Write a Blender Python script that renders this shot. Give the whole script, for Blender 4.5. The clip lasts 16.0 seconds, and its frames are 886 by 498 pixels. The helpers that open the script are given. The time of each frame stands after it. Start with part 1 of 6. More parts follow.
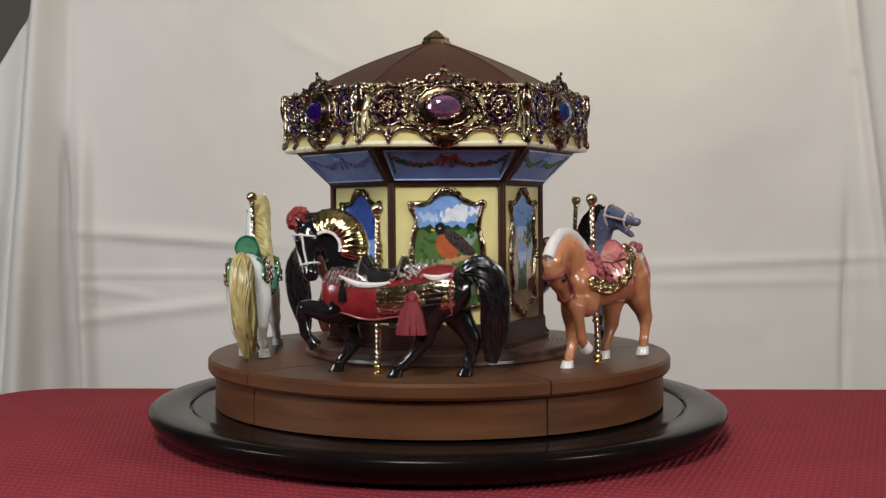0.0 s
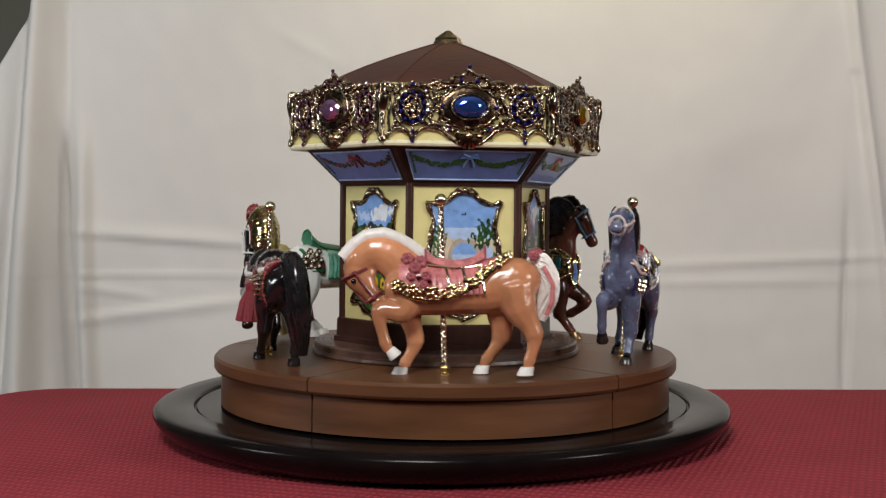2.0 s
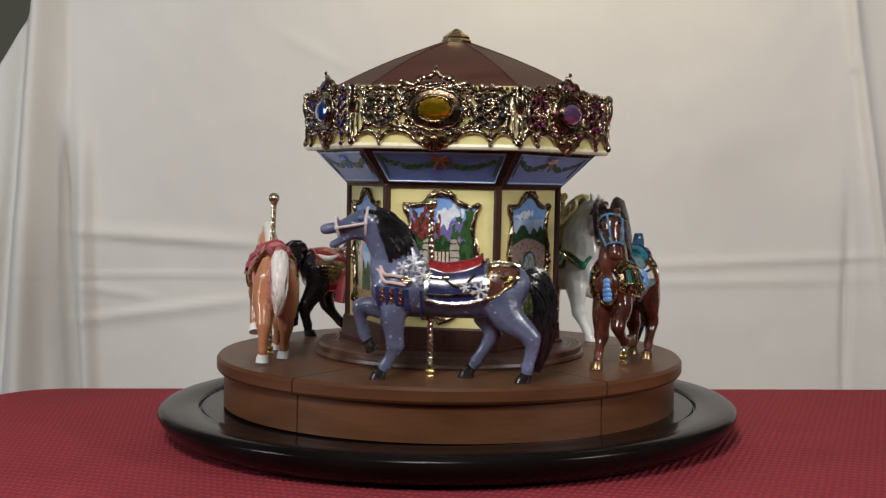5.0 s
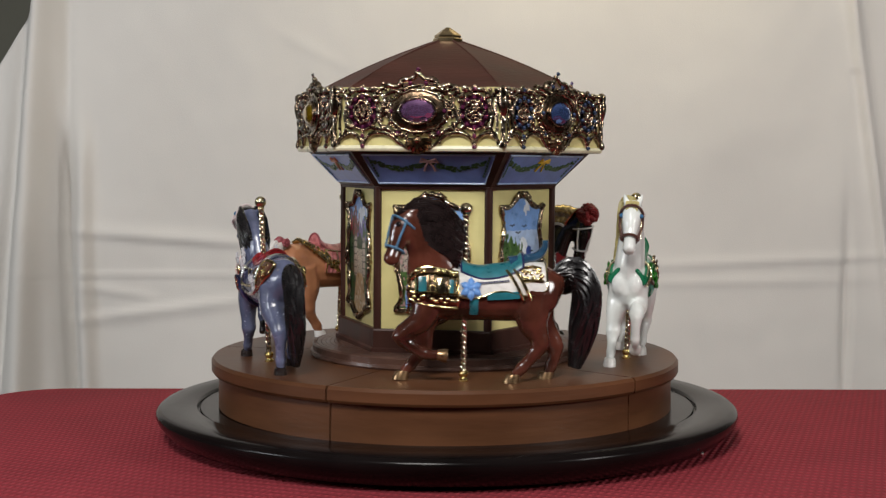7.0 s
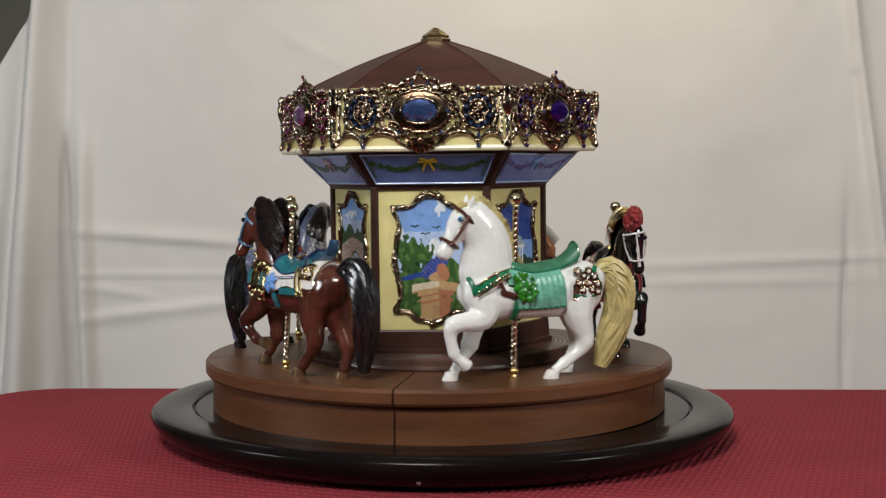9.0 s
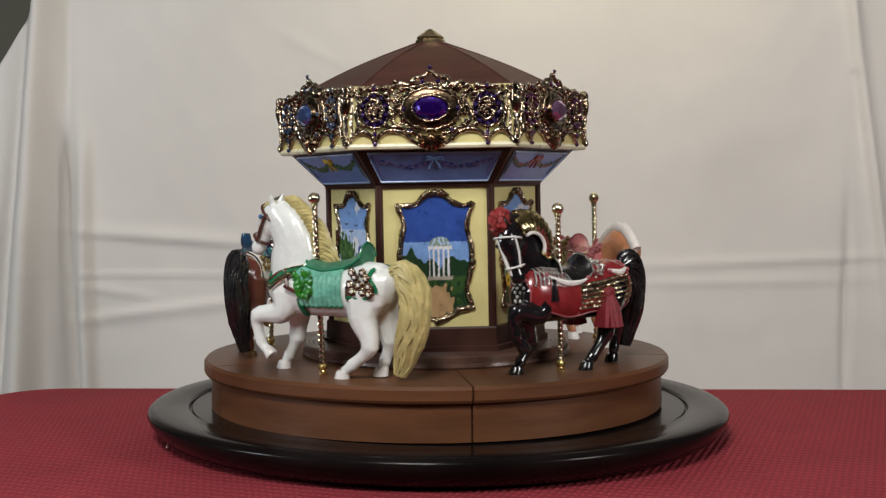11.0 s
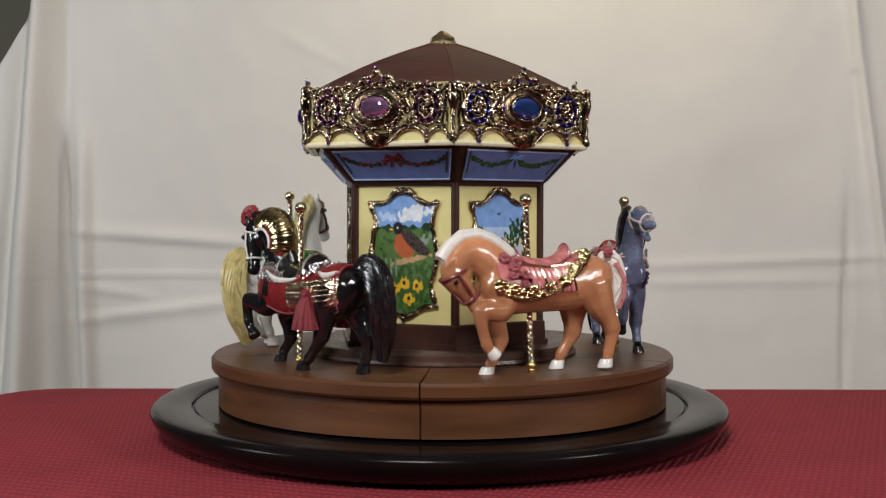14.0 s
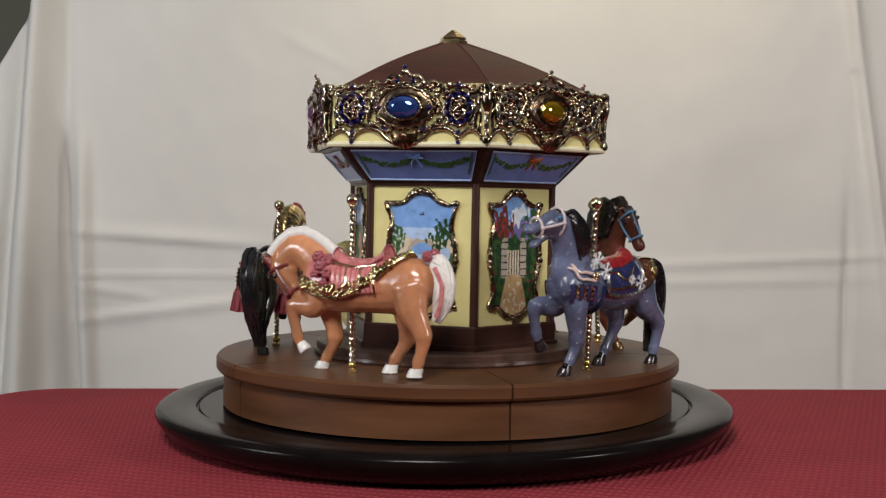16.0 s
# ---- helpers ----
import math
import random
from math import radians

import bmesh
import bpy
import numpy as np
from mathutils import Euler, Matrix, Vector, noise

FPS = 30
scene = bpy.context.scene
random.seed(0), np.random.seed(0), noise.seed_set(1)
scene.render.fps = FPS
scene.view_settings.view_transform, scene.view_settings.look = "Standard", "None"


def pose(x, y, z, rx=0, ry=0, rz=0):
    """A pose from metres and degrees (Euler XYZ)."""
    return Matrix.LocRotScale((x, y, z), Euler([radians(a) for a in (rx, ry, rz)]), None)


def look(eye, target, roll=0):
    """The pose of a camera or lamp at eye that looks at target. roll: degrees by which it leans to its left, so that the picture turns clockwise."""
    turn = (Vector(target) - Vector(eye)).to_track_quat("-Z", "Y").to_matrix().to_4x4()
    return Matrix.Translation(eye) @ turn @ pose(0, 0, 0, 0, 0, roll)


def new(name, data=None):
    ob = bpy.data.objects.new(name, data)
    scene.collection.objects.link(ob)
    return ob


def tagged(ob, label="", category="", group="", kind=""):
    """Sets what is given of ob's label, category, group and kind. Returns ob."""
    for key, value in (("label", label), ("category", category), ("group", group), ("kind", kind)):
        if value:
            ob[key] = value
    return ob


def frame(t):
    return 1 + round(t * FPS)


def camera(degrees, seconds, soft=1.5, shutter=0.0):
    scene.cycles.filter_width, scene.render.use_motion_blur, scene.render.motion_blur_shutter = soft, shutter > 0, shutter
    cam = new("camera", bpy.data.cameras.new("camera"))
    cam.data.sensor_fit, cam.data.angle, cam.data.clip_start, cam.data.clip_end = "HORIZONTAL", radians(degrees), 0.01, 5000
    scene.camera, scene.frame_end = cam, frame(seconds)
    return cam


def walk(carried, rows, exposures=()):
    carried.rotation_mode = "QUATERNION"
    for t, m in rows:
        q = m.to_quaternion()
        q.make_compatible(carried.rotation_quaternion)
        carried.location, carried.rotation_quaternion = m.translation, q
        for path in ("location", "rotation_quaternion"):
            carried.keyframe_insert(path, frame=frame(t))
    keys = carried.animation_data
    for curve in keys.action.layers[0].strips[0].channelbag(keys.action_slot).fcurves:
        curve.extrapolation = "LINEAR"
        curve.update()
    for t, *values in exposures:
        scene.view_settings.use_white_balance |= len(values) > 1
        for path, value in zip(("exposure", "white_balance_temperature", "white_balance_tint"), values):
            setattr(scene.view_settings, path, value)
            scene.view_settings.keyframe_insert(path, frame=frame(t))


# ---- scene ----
cam = camera(39.3, 16.0, soft=1.3, shutter=0.4)
U = 0.8            # metres in one eye distance
EYE = Vector((0.0, -U, 0.156))
EYE_POSE = pose(EYE.x, EYE.y, EYE.z, 90 - 2.853, 0, 0) @ pose(0, 0, 0, 0, 0, 0.09)
walk(cam, [(0.0, EYE_POSE), (16.0, EYE_POSE)])


def zz(z):
    """Height above the cloth of a level given from the eye, in eye distances."""
    return (z + 0.195) * U


# ---- light ----
world = bpy.data.worlds.new("room_air")
scene.world = world
world.use_nodes = True
world.node_tree.nodes["Background"].inputs[0].default_value = (0.80, 0.86, 1.0, 1)
world.node_tree.nodes["Background"].inputs[1].default_value = 0.05


def area_lamp(name, eye, target, size, watts, colour, size_y=None):
    data = bpy.data.lights.new(name, "AREA")
    data.energy, data.color, data.size = watts, colour, size
    if size_y:
        data.shape, data.size_y = "RECTANGLE", size_y
    ob = new(name, data)
    ob.matrix_world = look(eye, target)
    return ob


# Unseen key lamp, added in front and above, well below the ceiling.
KEY = area_lamp("front_key_lamp", (-0.22, -1.20, 1.06), (0, 0.05, 0.10), 0.36, 17.0, (1.0, 0.97, 0.935))
SIDE = area_lamp("tent_lamp_warm", (1.1, -0.80, 0.52), (0, 0.1, 0.12), 0.26, 6.6, (1.0, 0.975, 0.95))
SIDE2 = area_lamp("tent_lamp_cool", (-1.15, -0.50, 0.40), (0, 0.1, 0.12), 0.26, 4.8, (0.90, 0.95, 1.0))
GLOW = area_lamp("backdrop_lamp", (0.12, 0.33, 0.56), (0.12, 0.455, 0.37), 0.34, 0.70, (1.0, 0.84, 0.52))
scene.view_settings.exposure = -0.12


# ---- materials ----
def mat(name, col, rough=0.4, metal=0.0, var=0.15, scale=90.0, bump=0.0, bscale=500.0, coat=0.0, fleck=None, stretch=(1, 1, 1), spread=0.1, spec=0.5):
    m = bpy.data.materials.new(name)
    m.use_nodes = True
    nt = m.node_tree
    b = nt.nodes["Principled BSDF"]
    b.inputs["Metallic"].default_value = metal
    b.inputs["Specular IOR Level"].default_value = spec
    b.inputs["Coat Weight"].default_value = coat
    b.inputs["Coat Roughness"].default_value = 0.08
    tc = nt.nodes.new("ShaderNodeTexCoord")
    mp = nt.nodes.new("ShaderNodeMapping")
    mp.inputs["Scale"].default_value = stretch
    nt.links.new(tc.outputs["Object"], mp.inputs["Vector"])
    n1 = nt.nodes.new("ShaderNodeTexNoise")
    n1.inputs["Scale"].default_value, n1.inputs["Detail"].default_value = scale, 5
    n2 = nt.nodes.new("ShaderNodeTexNoise")
    n2.inputs["Scale"].default_value, n2.inputs["Detail"].default_value = bscale, 3
    for n in (n1, n2):
        nt.links.new(mp.outputs[0], n.inputs["Vector"])
    ramp = nt.nodes.new("ShaderNodeValToRGB")
    ramp.color_ramp.elements[0].position, ramp.color_ramp.elements[1].position = 0.3, 0.7
    lo = [max(0, c * (1 - var)) for c in col]
    hi = [min(1, c * (1 + var)) for c in col]
    ramp.color_ramp.elements[0].color, ramp.color_ramp.elements[1].color = (*lo, 1), (*hi, 1)
    nt.links.new(n1.outputs["Fac"], ramp.inputs["Fac"])
    out = ramp.outputs["Color"]
    if fleck:
        r2 = nt.nodes.new("ShaderNodeValToRGB")
        r2.color_ramp.elements[0].position, r2.color_ramp.elements[1].position = fleck[1], fleck[1] + 0.08
        mx = nt.nodes.new("ShaderNodeMix")
        mx.data_type = "RGBA"
        nt.links.new(n2.outputs["Fac"], r2.inputs["Fac"])
        nt.links.new(r2.outputs["Color"], mx.inputs["Factor"])
        nt.links.new(out, mx.inputs["A"])
        mx.inputs["B"].default_value = (*fleck[0], 1)
        out = mx.outputs["Result"]
    nt.links.new(out, b.inputs["Base Color"])
    rr = nt.nodes.new("ShaderNodeMapRange")
    rr.inputs["To Min"].default_value, rr.inputs["To Max"].default_value = max(0.02, rough - spread), min(1, rough + spread)
    nt.links.new(n1.outputs["Fac"], rr.inputs["Value"])
    nt.links.new(rr.outputs["Result"], b.inputs["Roughness"])
    if bump:
        bp = nt.nodes.new("ShaderNodeBump")
        bp.inputs["Strength"].default_value, bp.inputs["Distance"].default_value = min(1, bump), 0.0006
        nt.links.new(n2.outputs["Fac"], bp.inputs["Height"])
        nt.links.new(bp.outputs["Normal"], b.inputs["Normal"])
    return m


def cloth_mat(name, col, u_scale, v_scale):
    """A coarse ribbed weave: two crossed waves as relief and shade of yarn."""
    m = mat(name, col, 0.85, 0, 0.10, 14)
    nt = m.node_tree
    b = nt.nodes["Principled BSDF"]
    tc = nt.nodes["Texture Coordinate"]
    ramp = nt.nodes["Color Ramp"]
    outs = []
    for axis, sc, dist in (("X", u_scale, 0.6), ("Y", v_scale, 0.6)):
        w = nt.nodes.new("ShaderNodeTexWave")
        w.bands_direction = axis
        w.inputs["Scale"].default_value, w.inputs["Distortion"].default_value = sc, dist
        w.inputs["Detail Scale"].default_value = 3
        mp = nt.nodes.new("ShaderNodeMapping")
        mp.inputs["Rotation"].default_value = (0, 0, radians(20))
        nt.links.new(tc.outputs["Object"], mp.inputs["Vector"])
        nt.links.new(mp.outputs[0], w.inputs["Vector"])
        outs.append(w.outputs["Fac"])
    ml = nt.nodes.new("ShaderNodeMath")
    ml.operation = "MULTIPLY"
    nt.links.new(outs[0], ml.inputs[0]), nt.links.new(outs[1], ml.inputs[1])
    mx = nt.nodes.new("ShaderNodeMix")
    mx.data_type, mx.blend_type = "RGBA", "MULTIPLY"
    rg = nt.nodes.new("ShaderNodeMapRange")
    rg.inputs["To Min"].default_value, rg.inputs["To Max"].default_value = 0.76, 1.12
    nt.links.new(ml.outputs[0], rg.inputs["Value"])
    mx.inputs["Factor"].default_value = 1.0
    nt.links.new(ramp.outputs["Color"], mx.inputs["A"])
    nt.links.new(rg.outputs["Result"], mx.inputs["B"])
    nt.links.new(mx.outputs["Result"], b.inputs["Base Color"])
    bp = nt.nodes.new("ShaderNodeBump")
    bp.inputs["Strength"].default_value, bp.inputs["Distance"].default_value = 0.8, 0.0012
    nt.links.new(ml.outputs[0], bp.inputs["Height"])
    nt.links.new(bp.outputs["Normal"], b.inputs["Normal"])
    b.inputs["Specular IOR Level"].default_value = 0.12
    return m


GOLD = mat("gold_plate", (0.80, 0.70, 0.46), 0.12, 1.0, 0.10, 300, 0.25, 900)
PALE_GOLD = mat("pale_gold_plate", (0.70, 0.61, 0.44), 0.12, 1.0, 0.30, 300, 0.6, 420)
# Bright flecks on a dark base put glints and dark reflections into the colour.
GLINT_GILT = mat("gilt_casting_painted_glints", (0.27, 0.20, 0.135), 0.15, 1.0, 0.45, 260, 0.9, 380, 0.0, ((0.82, 0.73, 0.55), 0.55))
BRASS = mat("brass_rod", (0.80, 0.58, 0.22), 0.14, 1.0, 0.10, 200)
SILVER = mat("silver_paint", (0.75, 0.74, 0.72), 0.25, 1.0, 0.1, 300, 0.3, 900)
CREAM = mat("cream_enamel", (0.74, 0.66, 0.30), 0.32, 0, 0.06, 60, 0.05, 300)
CREAM_EDGE = mat("pale_cream_enamel", (0.76, 0.72, 0.50), 0.28, 0, 0.06, 80)
DARK_WOOD = mat("dark_brown_lacquer", (0.050, 0.021, 0.016), 0.34, 0, 0.35, 60, 0.12, 250, 0.0, None, (1, 1, 0.2), 0.1, 0.25)
ROOF = mat("brown_roof_paint", (0.070, 0.026, 0.019), 0.55, 0, 0.30, 40, 0.4, 320, 0.0, None, (0.4, 0.4, 3.0), 0.1, 0.3)
DECK = mat("brown_platform_paint", (0.104, 0.041, 0.017), 0.42, 0, 0.30, 26, 0.2, 190, 0.0, None, (0.5, 0.5, 2.5), 0.12, 0.35)
HUB = mat("carved_brown_hub", (0.088, 0.046, 0.034), 0.33, 0, 0.4, 60, 0.8, 160, 0.0, None, (1, 1, 1), 0.12, 0.40)
BLACK_LACQUER = mat("black_lacquer_wood", (0.007, 0.005, 0.005), 0.20, 0, 0.4, 25, 0.04, 300, 0.0, None, (1, 1, 1), 0.06, 0.10)
RED_CLOTH = cloth_mat("red_woven_cloth", (0.335, 0.046, 0.060), 78, 46)
SHEET = mat("white_cotton_sheet", (0.655, 0.635, 0.60), 0.9, 0, 0.035, 5, 0.25, 900)
WALL_PAINT = mat("olive_grey_wall_paint", (0.16, 0.16, 0.13), 0.8, 0, 0.08, 4, 0.2, 300)
ROOM_PAINT = mat("room_wall_paint", (0.11, 0.10, 0.09), 0.8, 0, 0.08, 4)
CEIL_PAINT = mat("ceiling_paint", (0.62, 0.60, 0.56), 0.8, 0, 0.05, 4)
CARPET = mat("dark_carpet", (0.08, 0.07, 0.06), 0.95, 0, 0.2, 20)


# ---- building helpers ----
def mesh_of(name, bm, mats, smooth=True):
    me = bpy.data.meshes.new(name)
    bmesh.ops.recalc_face_normals(bm, faces=bm.faces)
    bm.to_mesh(me)
    bm.free()
    for m in mats if isinstance(mats, (list, tuple)) else [mats]:
        me.materials.append(m)
    if smooth:
        me.shade_smooth()
    return me


def part(name, bm, material, parent=None, label="", m=None, smooth=True, edge=40):
    ob = new(name, mesh_of(name, bm, material, smooth))
    if smooth and edge:
        ob.data.set_sharp_from_angle(angle=radians(edge))
    if parent:
        ob.parent = parent
    if m is not None:
        ob.matrix_basis = m
    return tagged(ob, label)


def shared(name, me, parent, m, label=""):
    ob = new(name, me)
    ob.parent, ob.matrix_basis = parent, m
    return tagged(ob, label)


def spline(pts, n):
    """n points along a smooth line through pts (tuples of any length)."""
    P = [Vector(p) for p in pts]
    out = []
    for i in range(n):
        s = i / (n - 1) * (len(P) - 1)
        k = min(int(s), len(P) - 2)
        f = s - k
        a, b, c, d = P[max(k - 1, 0)], P[k], P[k + 1], P[min(k + 2, len(P) - 1)]
        out.append(0.5 * (2 * b + (c - a) * f + (2 * a - 5 * b + 4 * c - d) * f * f + (3 * b - a - 3 * c + d) * f ** 3))
    return out


def rings(bm, loops, closed=False, cap=True, mi=0):
    """Skins loops of points, each with the same count."""
    vs = [[bm.verts.new(p) for p in l] for l in loops]
    n = len(vs[0])
    pairs = list(zip(vs, vs[1:] + vs[:1])) if closed else list(zip(vs, vs[1:]))
    for a, b in pairs:
        for i in range(n):
            bm.faces.new((a[i], a[(i + 1) % n], b[(i + 1) % n], b[i])).material_index = mi
    if cap and not closed:
        bm.faces.new(vs[0][::-1]).material_index = mi
        bm.faces.new(vs[-1]).material_index = mi


def tube(bm, pts, radii, seg=8, closed=False, side=Vector((0, 1, 0)), mi=0, twist=0.0, lobes=0):
    """A tube along pts. radii: one number, or (a, b) for each point: b along side, a across it."""
    P = [Vector(p) for p in pts]
    loops = []
    for i, p in enumerate(P):
        q0, q1 = (P[i - 1], P[(i + 1) % len(P)]) if closed else (P[max(i - 1, 0)], P[min(i + 1, len(P) - 1)])
        d = (q1 - q0).normalized()
        s = side - d * side.dot(d)
        s = s.normalized() if s.length > 1e-6 else d.orthogonal().normalized()
        w = d.cross(s)
        r = radii if isinstance(radii, (int, float)) else radii[i]
        a, b = r if isinstance(r, (tuple, list, Vector)) else (r, r)
        loop = []
        for j in range(seg):
            t = 2 * math.pi * j / seg
            k = 1 + (0.11 * math.cos(lobes * t) if lobes else 0)
            t += twist * i
            loop.append(p + w * (a * k * math.cos(t)) + s * (b * k * math.sin(t)))
        loops.append(loop)
    rings(bm, loops, closed, True, mi)


def lathe(bm, prof, seg=64, mi=0, a0=0.0, a1=2 * math.pi):
    """Turns (r, z) round the z axis; a part of a turn gets flat ends."""
    full = abs(a1 - a0 - 2 * math.pi) < 1e-6
    n = seg if full else seg + 1
    loops = []
    for i in range(n):
        a = a0 + (a1 - a0) * i / seg
        loops.append([(r * math.cos(a), r * math.sin(a), z) for r, z in prof])
    rings(bm, loops, full, not full, mi)


def ball(bm, c, r, sub=1, mi=0, squash=(1, 1, 1)):
    m = Matrix.Translation(c) @ Matrix.Diagonal((*squash, 1))
    for v in bmesh.ops.create_icosphere(bm, subdivisions=sub, radius=r, matrix=m)["verts"]:
        for f in v.link_faces:
            f.material_index = mi


def slab(bm, loop, t0, t1, axis=Vector((0, 0, 1)), mi=0):
    rings(bm, [[Vector(p) + axis * t0 for p in loop], [Vector(p) + axis * t1 for p in loop]], False, True, mi)


def box(bm, x0, x1, y0, y1, z0, z1, mi=0):
    slab(bm, [(x0, y0, z0), (x1, y0, z0), (x1, y1, z0), (x0, y1, z0)], 0, z1 - z0, mi=mi)


def lean(z, dx, dy, degrees, towards):
    """A shift at height z and a lean about that height."""
    a = radians(towards)
    return Matrix.Translation((dx, dy, z)) @ Matrix.Rotation(radians(degrees), 4, Vector((-math.sin(a), math.cos(a), 0))) @ Matrix.Translation((0, 0, -z))


# ---- room ----
def room():
    fl = bmesh.new(); box(fl, -2.2, 2.2, -2.8, 1.25, -0.85, -0.75)
    tagged(part("floor", fl, CARPET), "dark carpeted floor under the table", kind="structure")
    ce = bmesh.new(); box(ce, -2.2, 2.2, -2.8, 1.25, 1.65, 1.75)
    tagged(part("ceiling", ce, CEIL_PAINT), "plain white painted ceiling", kind="structure")
    # South, west and east walls are unseen, added dark for the gilding to reflect.
    for nm, d, mt, lb in (("wall_north", (-2.2, 2.2, 1.15, 1.25), WALL_PAINT, "olive grey painted wall behind the sheet"),
                          ("wall_south", (-2.2, 2.2, -2.8, -2.7), ROOM_PAINT, "unseen dark wall added behind the camera"),
                          ("wall_west", (-2.3, -2.2, -2.8, 1.25), ROOM_PAINT, "unseen dark side wall added to the room"),
                          ("wall_east", (2.2, 2.3, -2.8, 1.25), ROOM_PAINT, "unseen dark side wall added to the room")):
        bm = bmesh.new(); box(bm, *d, -0.75, 1.65)
        tagged(part(nm, bm, mt), lb, kind="structure")


room()


# ---- table with its cloth ----
def table_loop(inset, r=0.05):
    x0, x1, y0, y1 = -0.342 + inset, 0.62 - inset, -0.33 + inset, 0.160 - inset
    loop = []
    for cx, cy, a in ((x1 - r, y1 - r, 0), (x0 + r, y1 - r, 90), (x0 + r, y0 + r, 180), (x1 - r, y0 + r, 270)):
        for k in range(9):
            t = radians(a + k * 11.25)
            loop.append((cx + (r - 0) * math.cos(t), cy + r * math.sin(t), 0))
    return loop


def table():
    root = new("table")
    tagged(root, "small table hidden under a red woven cloth", "table")
    bm = bmesh.new(); slab(bm, table_loop(0.012), -0.034, -0.008)
    part("tabletop", bm, DARK_WOOD, root)
    for x in (-0.30, 0.56):
        for y in (-0.27, 0.10):
            lg = bmesh.new(); box(lg, x - 0.02, x + 0.02, y - 0.02, y + 0.02, -0.75, -0.034)
            part("leg", lg, DARK_WOOD, root)
    # cloth: flat top, rounded edge, hanging skirt in shallow waves
    cl = bmesh.new()
    loops = []
    for inset, z in ((0.15, 0.0), (0.08, 0.0), (0.006, 0.0), (0.002, -0.001), (0.0, -0.004), (-0.001, -0.010), (-0.003, -0.05), (-0.006, -0.13), (-0.008, -0.22)):
        l = table_loop(inset)
        loops.append([(x * (1 + 0.006 * (-z / 0.22) * math.sin(i * 2.1)), y * (1 + 0.010 * (-z / 0.22) * math.sin(i * 1.7)), z) for i, (x, y, _) in enumerate(l)])
    rings(cl, loops, False, False)
    vs = list(cl.verts)[:len(loops[0])]
    cl.faces.new(vs)
    ob = part("tablecloth", cl, RED_CLOTH)
    tagged(ob, "red coarsely woven tablecloth drawn over the table edge", "tablecloth")


table()


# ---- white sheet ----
def sheet():
    bm = bmesh.new()
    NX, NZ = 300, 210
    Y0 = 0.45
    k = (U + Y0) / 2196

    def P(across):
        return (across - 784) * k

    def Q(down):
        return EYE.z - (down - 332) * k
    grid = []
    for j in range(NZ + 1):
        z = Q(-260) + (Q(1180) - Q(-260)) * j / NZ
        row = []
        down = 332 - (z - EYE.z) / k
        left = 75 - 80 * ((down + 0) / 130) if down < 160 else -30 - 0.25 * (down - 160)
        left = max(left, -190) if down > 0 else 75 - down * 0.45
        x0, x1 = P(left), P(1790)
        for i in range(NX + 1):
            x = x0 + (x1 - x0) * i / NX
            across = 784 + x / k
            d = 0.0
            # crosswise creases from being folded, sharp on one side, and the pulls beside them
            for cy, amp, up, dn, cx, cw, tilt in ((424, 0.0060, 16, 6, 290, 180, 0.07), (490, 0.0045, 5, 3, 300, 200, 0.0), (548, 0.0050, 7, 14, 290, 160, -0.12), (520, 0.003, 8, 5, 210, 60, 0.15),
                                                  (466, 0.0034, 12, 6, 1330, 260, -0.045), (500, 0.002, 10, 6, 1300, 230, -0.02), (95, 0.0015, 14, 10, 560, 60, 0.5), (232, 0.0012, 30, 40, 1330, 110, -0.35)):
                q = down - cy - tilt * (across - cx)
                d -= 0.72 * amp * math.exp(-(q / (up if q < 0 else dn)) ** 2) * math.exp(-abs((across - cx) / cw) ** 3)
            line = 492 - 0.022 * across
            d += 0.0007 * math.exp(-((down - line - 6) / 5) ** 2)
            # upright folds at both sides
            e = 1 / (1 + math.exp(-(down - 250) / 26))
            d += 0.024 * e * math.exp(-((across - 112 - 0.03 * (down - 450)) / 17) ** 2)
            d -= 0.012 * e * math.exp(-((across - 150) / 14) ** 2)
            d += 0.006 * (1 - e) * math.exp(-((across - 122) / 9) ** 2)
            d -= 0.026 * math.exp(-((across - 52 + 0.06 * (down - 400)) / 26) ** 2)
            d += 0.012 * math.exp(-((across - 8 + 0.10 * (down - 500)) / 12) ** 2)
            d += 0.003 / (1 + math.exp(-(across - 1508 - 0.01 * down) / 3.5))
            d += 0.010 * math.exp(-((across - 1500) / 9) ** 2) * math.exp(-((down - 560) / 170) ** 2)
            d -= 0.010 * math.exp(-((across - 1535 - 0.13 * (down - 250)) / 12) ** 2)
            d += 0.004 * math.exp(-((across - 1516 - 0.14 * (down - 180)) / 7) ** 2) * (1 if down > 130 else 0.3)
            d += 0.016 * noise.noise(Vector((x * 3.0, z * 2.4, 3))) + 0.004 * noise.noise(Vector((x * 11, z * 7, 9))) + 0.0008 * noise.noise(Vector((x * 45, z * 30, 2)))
            row.append(bm.verts.new((x, Y0 + d, z)))
        grid.append(row)
    for a, b in zip(grid, grid[1:]):
        for i in range(NX):
            bm.faces.new((a[i], a[i + 1], b[i + 1], b[i]))
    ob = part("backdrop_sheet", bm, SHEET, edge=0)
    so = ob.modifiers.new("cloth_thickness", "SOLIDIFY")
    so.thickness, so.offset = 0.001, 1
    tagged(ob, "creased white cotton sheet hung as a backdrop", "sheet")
    # rail that carries the sheet, above the view
    rail = bmesh.new()
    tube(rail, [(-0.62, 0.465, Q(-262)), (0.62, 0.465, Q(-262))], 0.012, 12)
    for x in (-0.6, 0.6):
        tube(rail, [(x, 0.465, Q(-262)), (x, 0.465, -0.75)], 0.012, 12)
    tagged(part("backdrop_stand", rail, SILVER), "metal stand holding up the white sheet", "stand")


